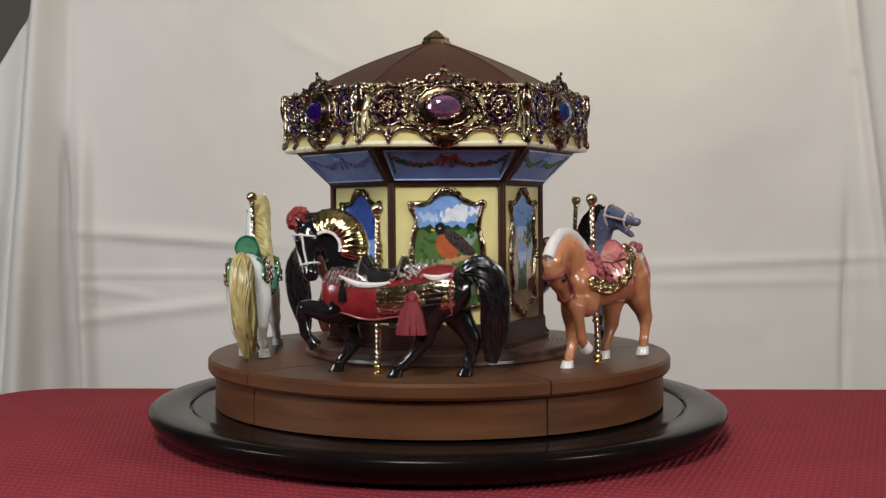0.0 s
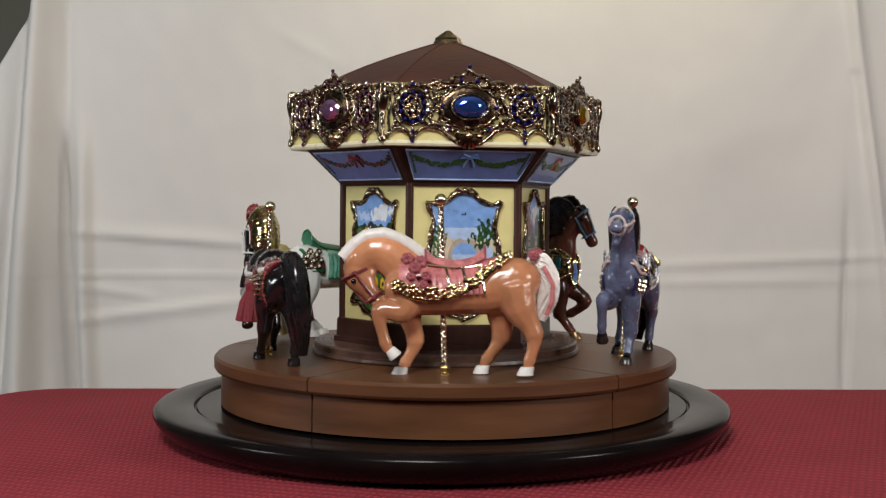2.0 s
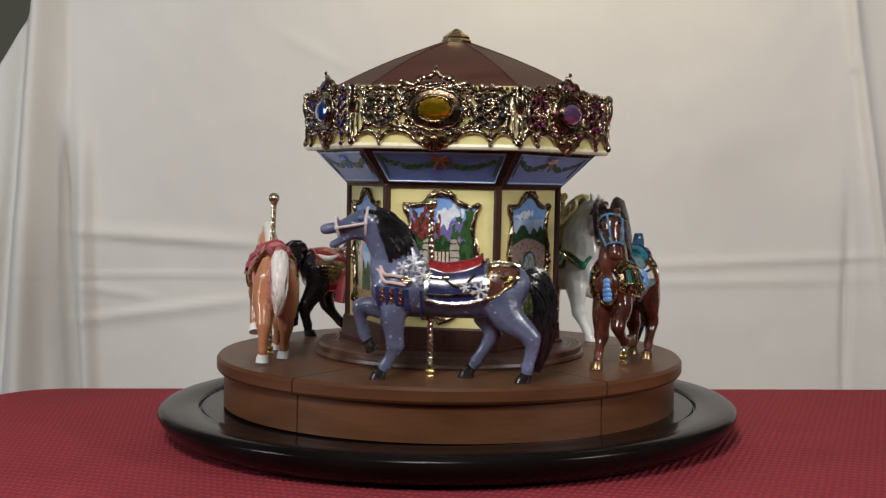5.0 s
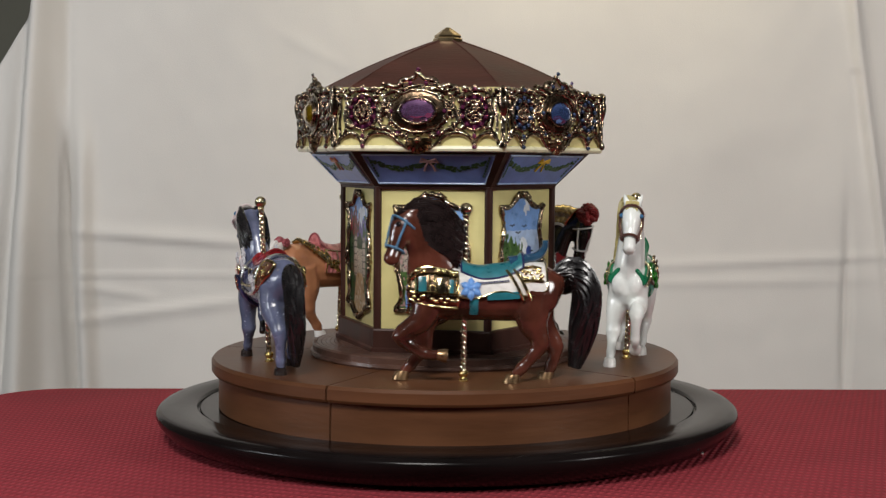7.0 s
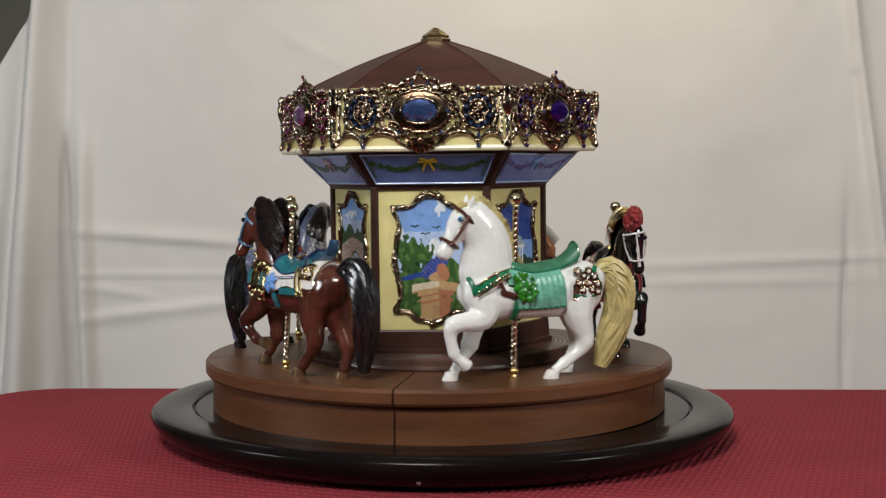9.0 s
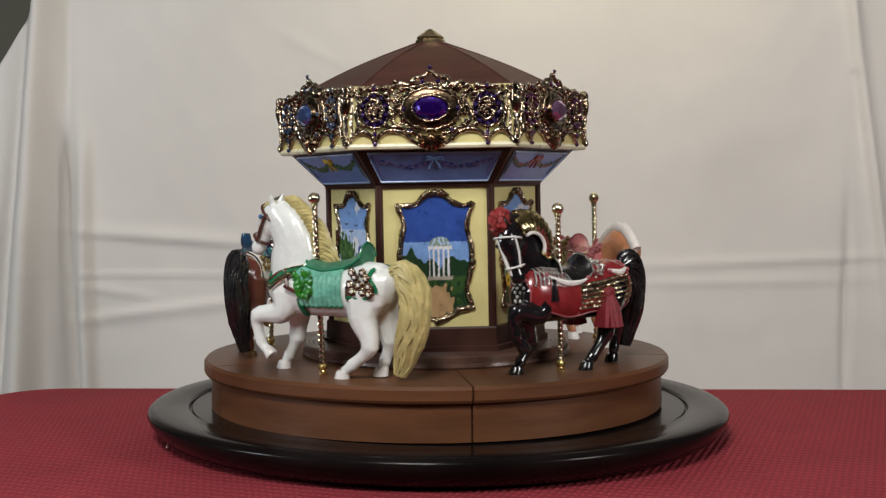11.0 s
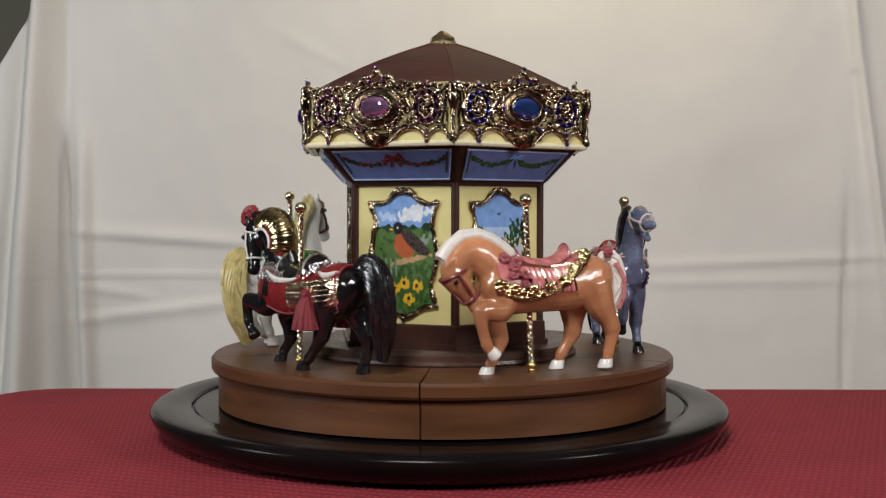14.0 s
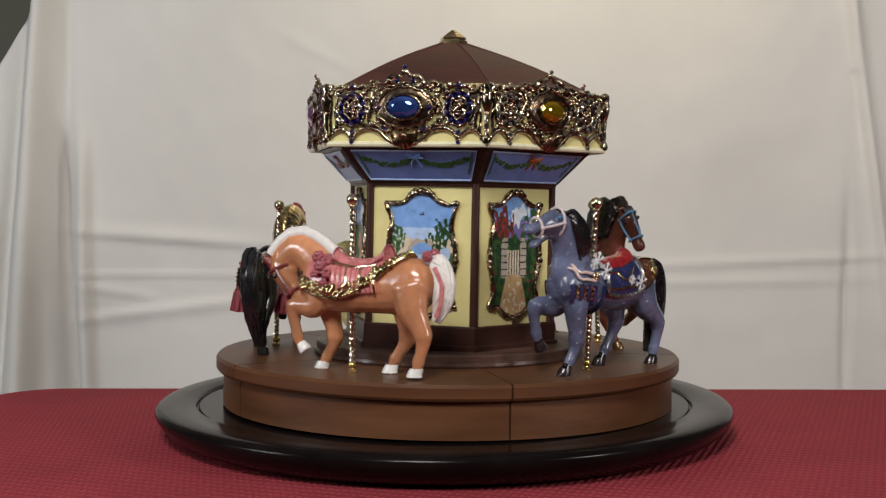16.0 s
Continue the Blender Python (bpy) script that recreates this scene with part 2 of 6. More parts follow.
sheet()


# ---- turntable and carousel ----
turntable = new("turntable")
tagged(turntable, "round black lacquered turntable on the red cloth", "turntable")
carousel = new("carousel")
tagged(carousel, "brown carousel music box with gilded jewelled canopy and five horses", "carousel")
LOW = lean(zz(-0.17), -0.0026 * U, 0.0040 * U, 0.5, 122)
TOP = lean(zz(-0.125), -0.0033 * U, 0.0043 * U, 1.2, 119)
PHC = -114.2       # first corner of the six-sided column
PHS = -65.6        # first joint of the platform
PHP = -107.0       # first pole


def build_turntable():
    r = 0.2298 * U
    t = zz(-0.1712)
    off = Matrix.Translation((-0.0029, 0.0012, 0))
    bm = bmesh.new()
    lathe(bm, [(0.0, t - 0.0004), (0.1955 * U, t - 0.0004), (0.1962 * U, t - 0.0018), (0.1975 * U, t - 0.0018), (0.1982 * U, t + 0.0006), (0.1992 * U, t + 0.0012), (r - 0.006, t + 0.0012), (r - 0.0025, t + 0.0004),
               (r - 0.0005, t - 0.0014), (r, t - 0.0035), (r - 0.0012, t - 0.0065), (r - 0.0045, t - 0.0110), (r - 0.0095, t - 0.0150), (r - 0.015, t - 0.0172), (0.0, t - 0.0172)], 128)
    part("tray", bm, BLACK_LACQUER, turntable, "glossy black tray with a grooved rim", off)
    bm = bmesh.new()
    lathe(bm, [(0.0, 0.0), (0.160, 0.0), (0.163, 0.0005), (0.163, t - 0.0165), (0.0, t - 0.0165)], 96)
    part("foot", bm, BLACK_LACQUER, turntable, m=off)
    bm = bmesh.new()
    a = radians(156.0)
    ball(bm, (0.2265 * U * math.cos(a), 0.2265 * U * math.sin(a), t - 0.0115), 0.0012, 1)
    part("paint_chip", bm, SILVER, turntable, "tiny pale chip in the rim", off)


def build_platform():
    top, r = zz(-0.1325), 0.185 * U
    bot = zz(-0.1708)
    for k in range(5):
        a0, a1 = radians(PHS + 72 * k) + 0.0035, radians(PHS + 72 * (k + 1)) - 0.0035
        bm = bmesh.new()
        lathe(bm, [(0.05, top - 0.012), (r - 0.010, top - 0.012), (r - 0.005, top - 0.0096), (r - 0.001, top - 0.0090), (r, top - 0.0074), (r, top - 0.0018), (r - 0.0015, top), (0.05, top)], 28, 0, a0, a1)
        seg = part("platform_segment", bm, DECK, carousel, "brown painted wedge of the round platform", LOW, edge=30)
        bm = bmesh.new()
        lathe(bm, [(r - 0.012, bot), (r - 0.0042, bot), (r - 0.0046, top - 0.0098), (r - 0.012, top - 0.0098)], 28, 0, a0, a1)
        part("skirt", bm, DECK, seg)
    bm = bmesh.new()
    lathe(bm, [(0.0, bot + 0.001), (r - 0.008, bot + 0.001), (r - 0.008, top - 0.013), (0.0, top - 0.013)], 60)
    part("drum", bm, DARK_WOOD, carousel, m=LOW)
    # hub with a stepped, ridged edge
    h = zz(-0.1229)
    bm = bmesh.new()
    R = 0.107 * U
    lathe(bm, [(0.0, top), (R, top), (R + 0.0008, top + 0.0012), (R + 0.0004, top + 0.0030), (R - 0.0008, top + 0.0034), (R - 0.0006, h - 0.001), (R - 0.0016, h), *[(R - 0.003 - 0.0028 * q - d, h - e) for q in range(6) for d, e in ((0.0, 0.0), (0.0003, 0.0006), (0.0006, 0.0))], (0.0, h)], 96)
    part("hub", bm, HUB, carousel, "dark carved round step below the column", LOW)


def hexpt(R, k, z):
    a = radians(PHC + 60 * k)
    return Vector((R * math.cos(a), R * math.sin(a), z))


def face_pose(k, apothem, z, tip=0.0):
    """A pose on side k: x across, y up, z outwards."""
    a = radians(PHC + 60 * k + 30)
    m = Matrix(((-math.sin(a), 0, math.cos(a), apothem * math.cos(a)), (math.cos(a), 0, math.sin(a), apothem * math.sin(a)), (0, 1, 0, z), (0, 0, 0, 1)))
    return m @ Matrix.Rotation(tip, 4, "X")


def eave_pt(R, k, z, turn=0.0, long=1.020):
    """A corner of the canopy, which is a little longer one way than the other."""
    a = radians(PHC + 60 * k + turn)
    ax = Vector((math.cos(radians(66)), math.sin(radians(66)), 0))
    p = Vector((R * math.cos(a), R * math.sin(a), 0))
    along = ax * p.dot(ax)
    return along * long + (p - along) * 0.985 + Vector((0, 0, z))


RC = 0.0834 * U
Z_FLOOR, Z_WALL, Z_TOP = zz(-0.1229), zz(-0.105), zz(0.0012)
R_EAVE, Z_EAVE, Z_PTOP = 0.1203 * U, zz(0.0285), zz(0.0730)


def build_column():
    bm = bmesh.new()
    loops = [[hexpt(RC * s, k, z) for k in range(6)] for s, z in ((1.085, Z_FLOOR - 0.001), (1.085, Z_FLOOR + 0.0025), (1.06, Z_FLOOR + 0.0032), (1.055, Z_WALL - 0.001), (1.045, Z_WALL), (0.95, Z_WALL))]
    rings(bm, loops)
    part("plinth", bm, DARK_WOOD, carousel, "dark brown six-sided plinth", TOP, edge=20)
    ap = RC * math.cos(radians(30))
    for k in range(6):
        p = bmesh.new()
        w, h = RC / 2 - 0.0012, (Z_TOP - Z_WALL)
        slab(p, [(-w, 0, 0), (w, 0, 0), (w, h, 0), (-w, h, 0)], -0.003, 0.0)
        panel = part("wall_panel", p, CREAM, carousel, "cream enamelled panel of the column", TOP @ face_pose(k, ap, Z_WALL), smooth=False)
        wall_art(panel, k, h)
        c = bmesh.new()
        q = hexpt(RC, k, 0)
        tube(c, [(q.x, q.y, Z_WALL - 0.001), (q.x, q.y, (Z_WALL + Z_TOP) / 2), (q.x, q.y, Z_TOP)], 0.0025, 10)
        part("corner_post", c, DARK_WOOD, carousel, "thin dark brown corner strip", TOP)
    core = bmesh.new()
    rings(core, [[hexpt(RC * 0.93, k, z) for k in range(6)] for z in (Z_WALL, Z_TOP)])
    part("core", core, DARK_WOOD, carousel, m=TOP)


def frieze_pose(k, width):
    """A pose on side k of the frieze, stretched to its length: x across, y up, z outwards."""
    a, b = eave_pt(R_EAVE + 0.0012, k, Z_EAVE, -2.0), eave_pt(R_EAVE + 0.0012, k + 1, Z_EAVE, -2.0)
    x, c = (b - a).normalized(), (a + b) / 2
    n = x.cross(Vector((0, 0, 1)))
    m = Matrix(((x.x, 0, n.x, c.x), (x.y, 0, n.y, c.y), (0, 1, 0, c.z), (0, 0, 0, 1)))
    return m @ Matrix.Diagonal(((b - a).length / (width + 0.0004), 1, 1, 1))


def build_canopy():
    # sloped soffit below the eave
    ap0, ap1 = (RC + 0.0022) * math.cos(radians(30)), (R_EAVE - 0.005) * math.cos(radians(30))
    dz, dr = Z_EAVE - Z_TOP, ap1 - ap0
    tip = math.atan2(dr, dz)
    L = math.hypot(dr, dz)
    w0, w1 = (RC + 0.0022) / 2, (R_EAVE - 0.005) / 2
    for k in range(6):
        bm = bmesh.new()
        slab(bm, [(-w0, 0, 0), (w0, 0, 0), (w1, L, 0), (-w1, L, 0)], -0.003, 0)
        so = part("soffit_panel", bm, DARK_WOOD, carousel, "dark brown sloping panel under the eave", TOP @ face_pose(k, ap0, Z_TOP, tip), smooth=False)
        soffit_art(so, k, w0, w1, L)
    bm = bmesh.new()
    rings(bm, [[hexpt(RC + r, k, z) for k in range(6)] for r, z in ((-0.004, Z_TOP - 0.0012), (0.0022, Z_TOP - 0.0012), (0.0028, Z_TOP), (0.0022, Z_TOP + 0.001), (-0.004, Z_TOP + 0.001))])
    part("cornice", bm, DARK_WOOD, carousel, m=TOP, edge=20)
    H = Z_PTOP - Z_EAVE
    for k in range(6):
        bm = bmesh.new()
        w = (R_EAVE + 0.0012) / 2 - 0.0002
        slab(bm, [(-w, 0, 0), (w, 0, 0), (w, H, 0), (-w, H, 0)], -0.004, 0)
        pan = part("canopy_panel", bm, CREAM, carousel, "cream canopy panel under gilded jewelled filigree", TOP @ frieze_pose(k, 2 * w), smooth=False)
        bm = bmesh.new()
        tube(bm, [(-w, 0.0008, 0), (w, 0.0008, 0)], 0.0018, 8)
        part("lower_rim", bm, CREAM_EDGE, pan, "pale cream bead along the edge")
        canopy_art(pan, k, w, H)
    # roof
    zr, zt, rt = Z_PTOP - 0.003, zz(0.1150), 0.0105 * U
    RR = R_EAVE - 0.0035
    for k in range(6):
        bm = bmesh.new()
        a, b, c, d = eave_pt(RR, k, zr, 0.0, 1.045), eave_pt(RR, k + 1, zr, 0.0, 1.045), hexpt(rt, k + 1, zt), hexpt(rt, k, zt)
        n = (b - a).cross(d - a).normalized()
        n = n if n.z > 0 else -n
        rows = []
        for i in range(13):
            s = i / 12
            p, q = a.lerp(d, s), b.lerp(c, s)
            up = n * (0.0026 * math.sin(math.pi * s))
            rows.append((p + up, q + up))
        vs = [(bm.verts.new(p), bm.verts.new(q), bm.verts.new(q - n * 0.002), bm.verts.new(p - n * 0.002)) for p, q in rows]
        for u, v in zip(vs, vs[1:]):
            for j in range(4):
                bm.faces.new((u[j], u[(j + 1) % 4], v[(j + 1) % 4], v[j]))
        bm.faces.new(vs[0]), bm.faces.new(vs[-1])
        part("roof_panel", bm, ROOF, carousel, "brown painted wedge of the roof", TOP, edge=25)
    for k in range(6):
        bm = bmesh.new()
        tube(bm, [eave_pt(RR, k, zr + 0.0002, 0.0, 1.045).lerp(hexpt(rt, k, zt + 0.0002), s / 8) + Vector((0, 0, 0.0025 * math.sin(math.pi * s / 8))) for s in range(9)], 0.0007, 6)
        part("roof_ridge", bm, ROOF, carousel, m=TOP)
    bm = bmesh.new()
    z = zt - 0.001
    rings(bm, [[hexpt(r * U, k, z + h) for k in range(6)] for r, h in ((0.0112, 0), (0.0118, 0.0008), (0.0118, 0.0026), (0.0105, 0.0036), (0.0108, 0.0048), (0.0100, 0.0054), (0.004, 0.0088), (0.0016, 0.0100))])
    part("finial", bm, [mat("worn_gold_finial", (0.55, 0.42, 0.24), 0.25, 1.0, 0.3, 200)], carousel, "small gilt six-sided cap", TOP, edge=20)
    lid = bmesh.new()
    rings(lid, [[hexpt(R_EAVE - 0.006, k, zc) for k in range(6)] for zc in (Z_EAVE + 0.002, Z_EAVE + 0.004)])
    part("canopy_floor", lid, DARK_WOOD, carousel, m=TOP)


GEM_MATS = {}
BOSS_GILT = mat("brown_gilt", (0.34, 0.215, 0.125), 0.20, 1.0, 0.35, 300, 0.5, 420)
DARK_GILT = mat("dark_bronze_gilt", (0.16, 0.11, 0.07), 0.25, 1.0, 0.35, 200, 0.6, 420)


def gem_mat(col):
    if col not in GEM_MATS:
        GEM_MATS[col] = mat("cut_glass_stone", tuple(0.78 * c for c in col), 0.05, 0.80, 0.30, 200, 0.12, 240, 1.0, None, (1, 1, 1), 0.02)
    return GEM_MATS[col]


# glossy brush paints for the little pictures
PAINTS = {n: mat(n + "_brush_paint", c, 0.30, 0, 0.16, 170, 0.10, 600, 0.2) for n, c in dict(
    sky=(0.20, 0.36, 0.70), deep=(0.030, 0.075, 0.32), pale=(0.42, 0.55, 0.78), cloud=(0.72, 0.76, 0.82), tree=(0.014, 0.045, 0.018), leaf=(0.038, 0.095, 0.026), grass=(0.085, 0.165, 0.045),
    mist=(0.24, 0.32, 0.24), orange=(0.46, 0.115, 0.04), soot=(0.014, 0.013, 0.018), wing=(0.075, 0.050, 0.050), stone=(0.42, 0.36, 0.30), wall=(0.62, 0.53, 0.40), path=(0.46, 0.30, 0.15),
    red=(0.24, 0.028, 0.028), yellow=(0.72, 0.45, 0.03), blue=(0.025, 0.060, 0.26), brick=(0.40, 0.17, 0.09), pinkish=(0.50, 0.30, 0.29), white=(0.74, 0.74, 0.76), violet=(0.16, 0.13, 0.34)).items()}
PAINT_NAMES = list(PAINTS)


def inside(u, v, cx, cy, rx, ry, tilt=0.0, rough=0.0):
    c, s = math.cos(tilt), math.sin(tilt)
    du, dv = u - cx, (v - cy) * 1.55
    a, b = du * c + dv * s, -du * s + dv * c
    n = noise.noise(Vector((u * 9, v * 9, cx * 7))) * rough
    return (a / rx) ** 2 + (b / (ry * 1.55)) ** 2 < 1 + n


def wob(u, seed, amp=0.06, f=4.0):
    return amp * noise.noise(Vector((u * f, seed, 0.5)))


def robin_scene(u, v):
    u, v = u - 0.14, v - 0.10
    if inside(u, v, -0.35, 0.34, 0.025, 0.016): return "white"
    if inside(u, v, -0.34, 0.33, 0.16, 0.10): return "soot"
    if inside(u, v, -0.53, 0.31, 0.09, 0.02): return "yellow"
    if inside(u, v, 0.20, 0.10, 0.52, 0.11, -0.60): return "wing" if noise.noise(Vector((u * 20, v * 20, 1))) < 0.15 else "soot"
    if inside(u, v, -0.13, 0.05, 0.36, 0.19, -0.6): return "orange"
    if inside(u, v, 0.1, -0.17, 0.60, 0.05, 0.2, 1.2): return "path"
    u, v = u + 0.14, v + 0.10
    for x, y in ((-0.3, -0.55), (0.15, -0.7), (-0.55, -0.42), (0.4, -0.5), (0.0, -0.45)):
        if inside(u, v, x, y, 0.05, 0.035): return "soot"
        if inside(u, v, x, y, 0.17, 0.10, 0, 1.5): return "yellow"
    if v < -0.05 and abs((u * 6) % 1 - 0.5) < 0.14 and -0.35 < v and u < -0.2: return "mist"
    if v < -0.15: return "leaf" if noise.noise(Vector((u * 8, v * 8, 2))) < 0.1 else "grass"
    if v < 0.40 + wob(u, 1): 
        if inside(u, v, 0.55, 0.22, 0.35, 0.07, 0.4, 2.0): return "mist"
        return "grass" if noise.noise(Vector((u * 4, v * 7, 5))) < 0.25 else "leaf"
    if v < 0.48 + wob(u, 2, 0.09, 6): return "tree"
    if inside(u, v, 0.35, 0.68, 0.55, 0.12, 0.2, 1.6): return "cloud"
    if inside(u, v, -0.5, 0.62, 0.4, 0.07, -0.1, 1.6): return "pale"
    return "sky"


def arch_scene(u, v):
    if inside(u, v, 0.0, 0.66, 0.07, 0.012) or inside(u, v, 0.03, 0.675, 0.02, 0.03): return "soot"
    fine = noise.noise(Vector((u * 17, v * 17, 1)))
    if inside(u, v, 0.60, 0.34, 0.42, 0.20, 0.3, 1.8) and fine < 0.30: return "tree" if fine < 0.0 else "leaf"
    if inside(u, v, -0.80, 0.22, 0.26, 0.24, 0, 1.8) and fine < 0.34: return "leaf" if fine < 0.1 else "mist"
    if inside(u, v, -0.92, -0.40, 0.26, 0.36, 0, 1.8): return "tree" if fine < 0.0 else "leaf"
    if inside(u, v, 0.75, -0.58, 0.26, 0.16, 0, 1.5): return "red" if fine < 0.1 else "leaf"
    if inside(u, v, 0.95, -0.30, 0.20, 0.34, 0, 1.6): return "leaf" if fine < 0.1 else "grass"
    if inside(u, v, 0.70, 0.00, 0.16, 0.16): return "pale"
    d = math.hypot(u - 0.02, (v + 0.02) * 1.55)
    if v < -0.02 and abs(u - 0.02) < 0.36 or d < 0.36:
        if v < -0.62: return "path"
        if v < -0.25 + wob(u, 3, 0.2, 6): return "grass" if noise.noise(Vector((u * 9, v * 9, 2))) < 0 else "tree"
        return "pale" if v < 0.02 else "sky"
    if v < 0.28 + wob(u, 4) and v > -0.62: return "stone" if d < 0.48 else "wall"
    if v <= -0.62: return "path" if noise.noise(Vector((u * 5, v * 5, 2))) < 0.2 else "grass"
    return "pale" if v < 0.45 else "sky"


def gate_scene(u, v):
    if inside(u, v, -0.5, 0.55, 0.42, 0.24, -0.4, 1.8): return "red" if noise.noise(Vector((u * 12, v * 12, 1))) > -0.1 else "tree"
    if inside(u, v, 0.8, 0.45, 0.35, 0.3, 0, 1.8): return "leaf"
    if abs(u) < 0.26 and -0.30 < v < 0.10:
        return "soot" if (u * 9) % 1 < 0.35 else "wall"
    if 0.26 < abs(u) < 0.52 and -0.35 < v < 0.30: return "stone" if (v * 9) % 1 > 0.18 else "soot"
    if v < -0.30 and abs(u) < 0.30 - 0.5 * (v + 0.3): return "path" if noise.noise(Vector((u * 9, v * 12, 2))) < 0.25 else "wall"
    if v < -0.15: return "tree" if noise.noise(Vector((u * 7, v * 7, 2))) < 0.0 else ("leaf" if noise.noise(Vector((u * 13, v * 13, 7))) < 0.3 else "red")
    if v < 0.32 + wob(u, 5, 0.2, 5): return "tree" if noise.noise(Vector((u * 7, v * 7, 3))) < 0.1 else "leaf"
    return "cloud" if inside(u, v, 0.15, 0.66, 0.45, 0.14, 0.4, 1.6) else ("violet" if v < 0.6 else "sky")


def meadow_scene(u, v):
    fine = noise.noise(Vector((u * 13, v * 13, 2)))
    if v > 0.46 + wob(u, 6, 0.16, 4): return "cloud" if inside(u, v, -0.2, 0.70, 0.4, 0.06, 0.1, 1.5) else ("pale" if v < 0.62 else "sky")
    if v > 0.22 + 0.10 * math.cos(u * 2.2): return "tree" if fine < 0.05 else "leaf"
    d = math.hypot(u - 0.10, (v + 0.12) * 1.55)
    if d < 0.30 and v > -0.22: return "mist" if fine < 0.05 else "pale"
    if v > -0.20: return "soot" if d < 0.35 or abs(fine) < 0.05 else ("stone" if fine < 0.15 else "pinkish")
    if inside(u, v, 0.1, -0.34, 0.5, 0.12, 0.1, 1.0): return "pale" if fine < 0.1 else "mist"
    return "grass" if fine < 0.05 else ("pinkish" if fine > 0.35 else "leaf")


def bluebird_scene(u, v):
    for x, y in ((-0.45, 0.52), (0.15, 0.50), (-0.15, 0.40)):
        if abs(v - y - 0.6 * abs(u - x) * (1 - abs(u - x) * 6)) < 0.010 and abs(u - x) < 0.13: return "soot"
    if inside(u, v, 0.44, 0.12, 0.016, 0.012): return "soot"
    if inside(u, v, 0.56, 0.10, 0.06, 0.012): return "soot"
    if inside(u, v, 0.34, -0.20, 0.16, 0.15, 0.5): return "brick"
    if inside(u, v, 0.22, -0.26, 0.30, 0.08, 0.2): return "path"
    if inside(u, v, 0.40, 0.11, 0.14, 0.085): return "blue"
    if inside(u, v, 0.10, -0.12, 0.44, 0.13, 0.55): return "blue" if (u * 1.2 + v * 2.2) % 0.16 < 0.12 else "violet"
    if inside(u, v, -0.48, -0.26, 0.42, 0.040, 0.22): return "blue"
    cap = v + 0.10 * abs(u - 0.22)
    if -0.46 < cap < -0.32 and abs(u - 0.10) < 0.66: return "path" if u > 0.22 or cap < -0.43 else "wall"
    if cap <= -0.46 and abs(u - 0.12) < (0.52 if cap > -0.53 or -0.62 < cap < -0.58 else 0.42): return "brick" if u > 0.22 or -0.55 < cap < -0.52 or -0.66 < cap < -0.62 else "path"
    if inside(u, v, -0.55, 0.08, 0.72, 0.24, -0.2, 1.4): return "leaf" if noise.noise(Vector((u * 10, v * 10, 1))) < 0.12 else ("grass" if v > -0.02 else "tree")
    if v < -0.05 + wob(u, 8, 0.2, 4): return "grass" if noise.noise(Vector((u * 6, v * 6, 5))) > 0.05 else "leaf"
    return "cloud" if noise.noise(Vector((u * 1.6, v * 2.4, 3))) + 0.25 * noise.noise(Vector((u * 9, v * 9, 6))) > 0.30 else ("pale" if v < 0.45 else "sky")


def gazebo_scene(u, v):
    x = u - 0.12
    if inside(u, v, 0.12, 0.20, 0.30, 0.13) and v > 0.18: return "mist" if noise.noise(Vector((u * 15, v * 15, 1))) < 0.1 else "pale"
    if 0.13 < v < 0.19 and abs(x) < 0.34: return "white"
    if -0.30 < v <= 0.13 and abs(x) < 0.31 and (x * 7.2 + 0.5) % 1 < 0.42: return "white"
    if -0.36 < v <= -0.30 and abs(x) < 0.36: return "stone"
    if v < -0.30: return "path" if inside(u, v, 0.05, -0.75, 0.5, 0.28, 0.3, 1.0) else ("leaf" if noise.noise(Vector((u * 7, v * 7, 1))) < 0.05 else "tree")
    if v < -0.02 + wob(u, 9, 0.25, 5): return "tree"
    return "sky" if v < 0.25 else "deep"


SCENES = (robin_scene, arch_scene, gate_scene, meadow_scene, bluebird_scene, gazebo_scene)
PICTURE_WORDS = ("painted robin on a branch before green fields", "painted garden arch under a blue sky", "painted garden gate between stone pillars", "painted meadow and stone wall",
                 "painted bluebird on a brick pillar", "painted garden pavilion at night")
# half-outline of the cartouche, from the top round the side to the bottom
CARTOUCHE = ((0, 38.5), (6, 37), (11, 32.8), (17, 31.2), (22.3, 31.8), (20.6, 26), (19.0, 19), (20.8, 11), (21.8, 2), (21.0, -8), (18.8, -17), (19.2, -24), (21.5, -30.5), (14, -31.5), (8, -35.8), (0, -38))


def cartouche_line(n=60, grow=0.0):
    half = spline([(x, y, 0) for x, y in CARTOUCHE], n)
    half = [p + Vector((math.copysign(grow, p.x) if abs(p.x) > 3 else 0, grow * (1 if p.y > 0 else -1) if abs(p.y) > 28 else 0, 0)) for p in half]
    return [p * MMS for p in half] + [Vector((-p.x, p.y, 0)) * MMS for p in half[-2:0:-1]]


MMS = 0.001


def half_width(y):
    """Half the width of the picture at a height, in millimetres."""
    best = 0.5
    for a, b in zip(CARTOUCHE, CARTOUCHE[1:]):
        lo, hi = sorted((a[1], b[1]))
        if lo <= y <= hi and hi > lo:
            best = max(best, a[0] + (b[0] - a[0]) * (y - a[1]) / (b[1] - a[1]))
    return best


FRAME_MESH = []


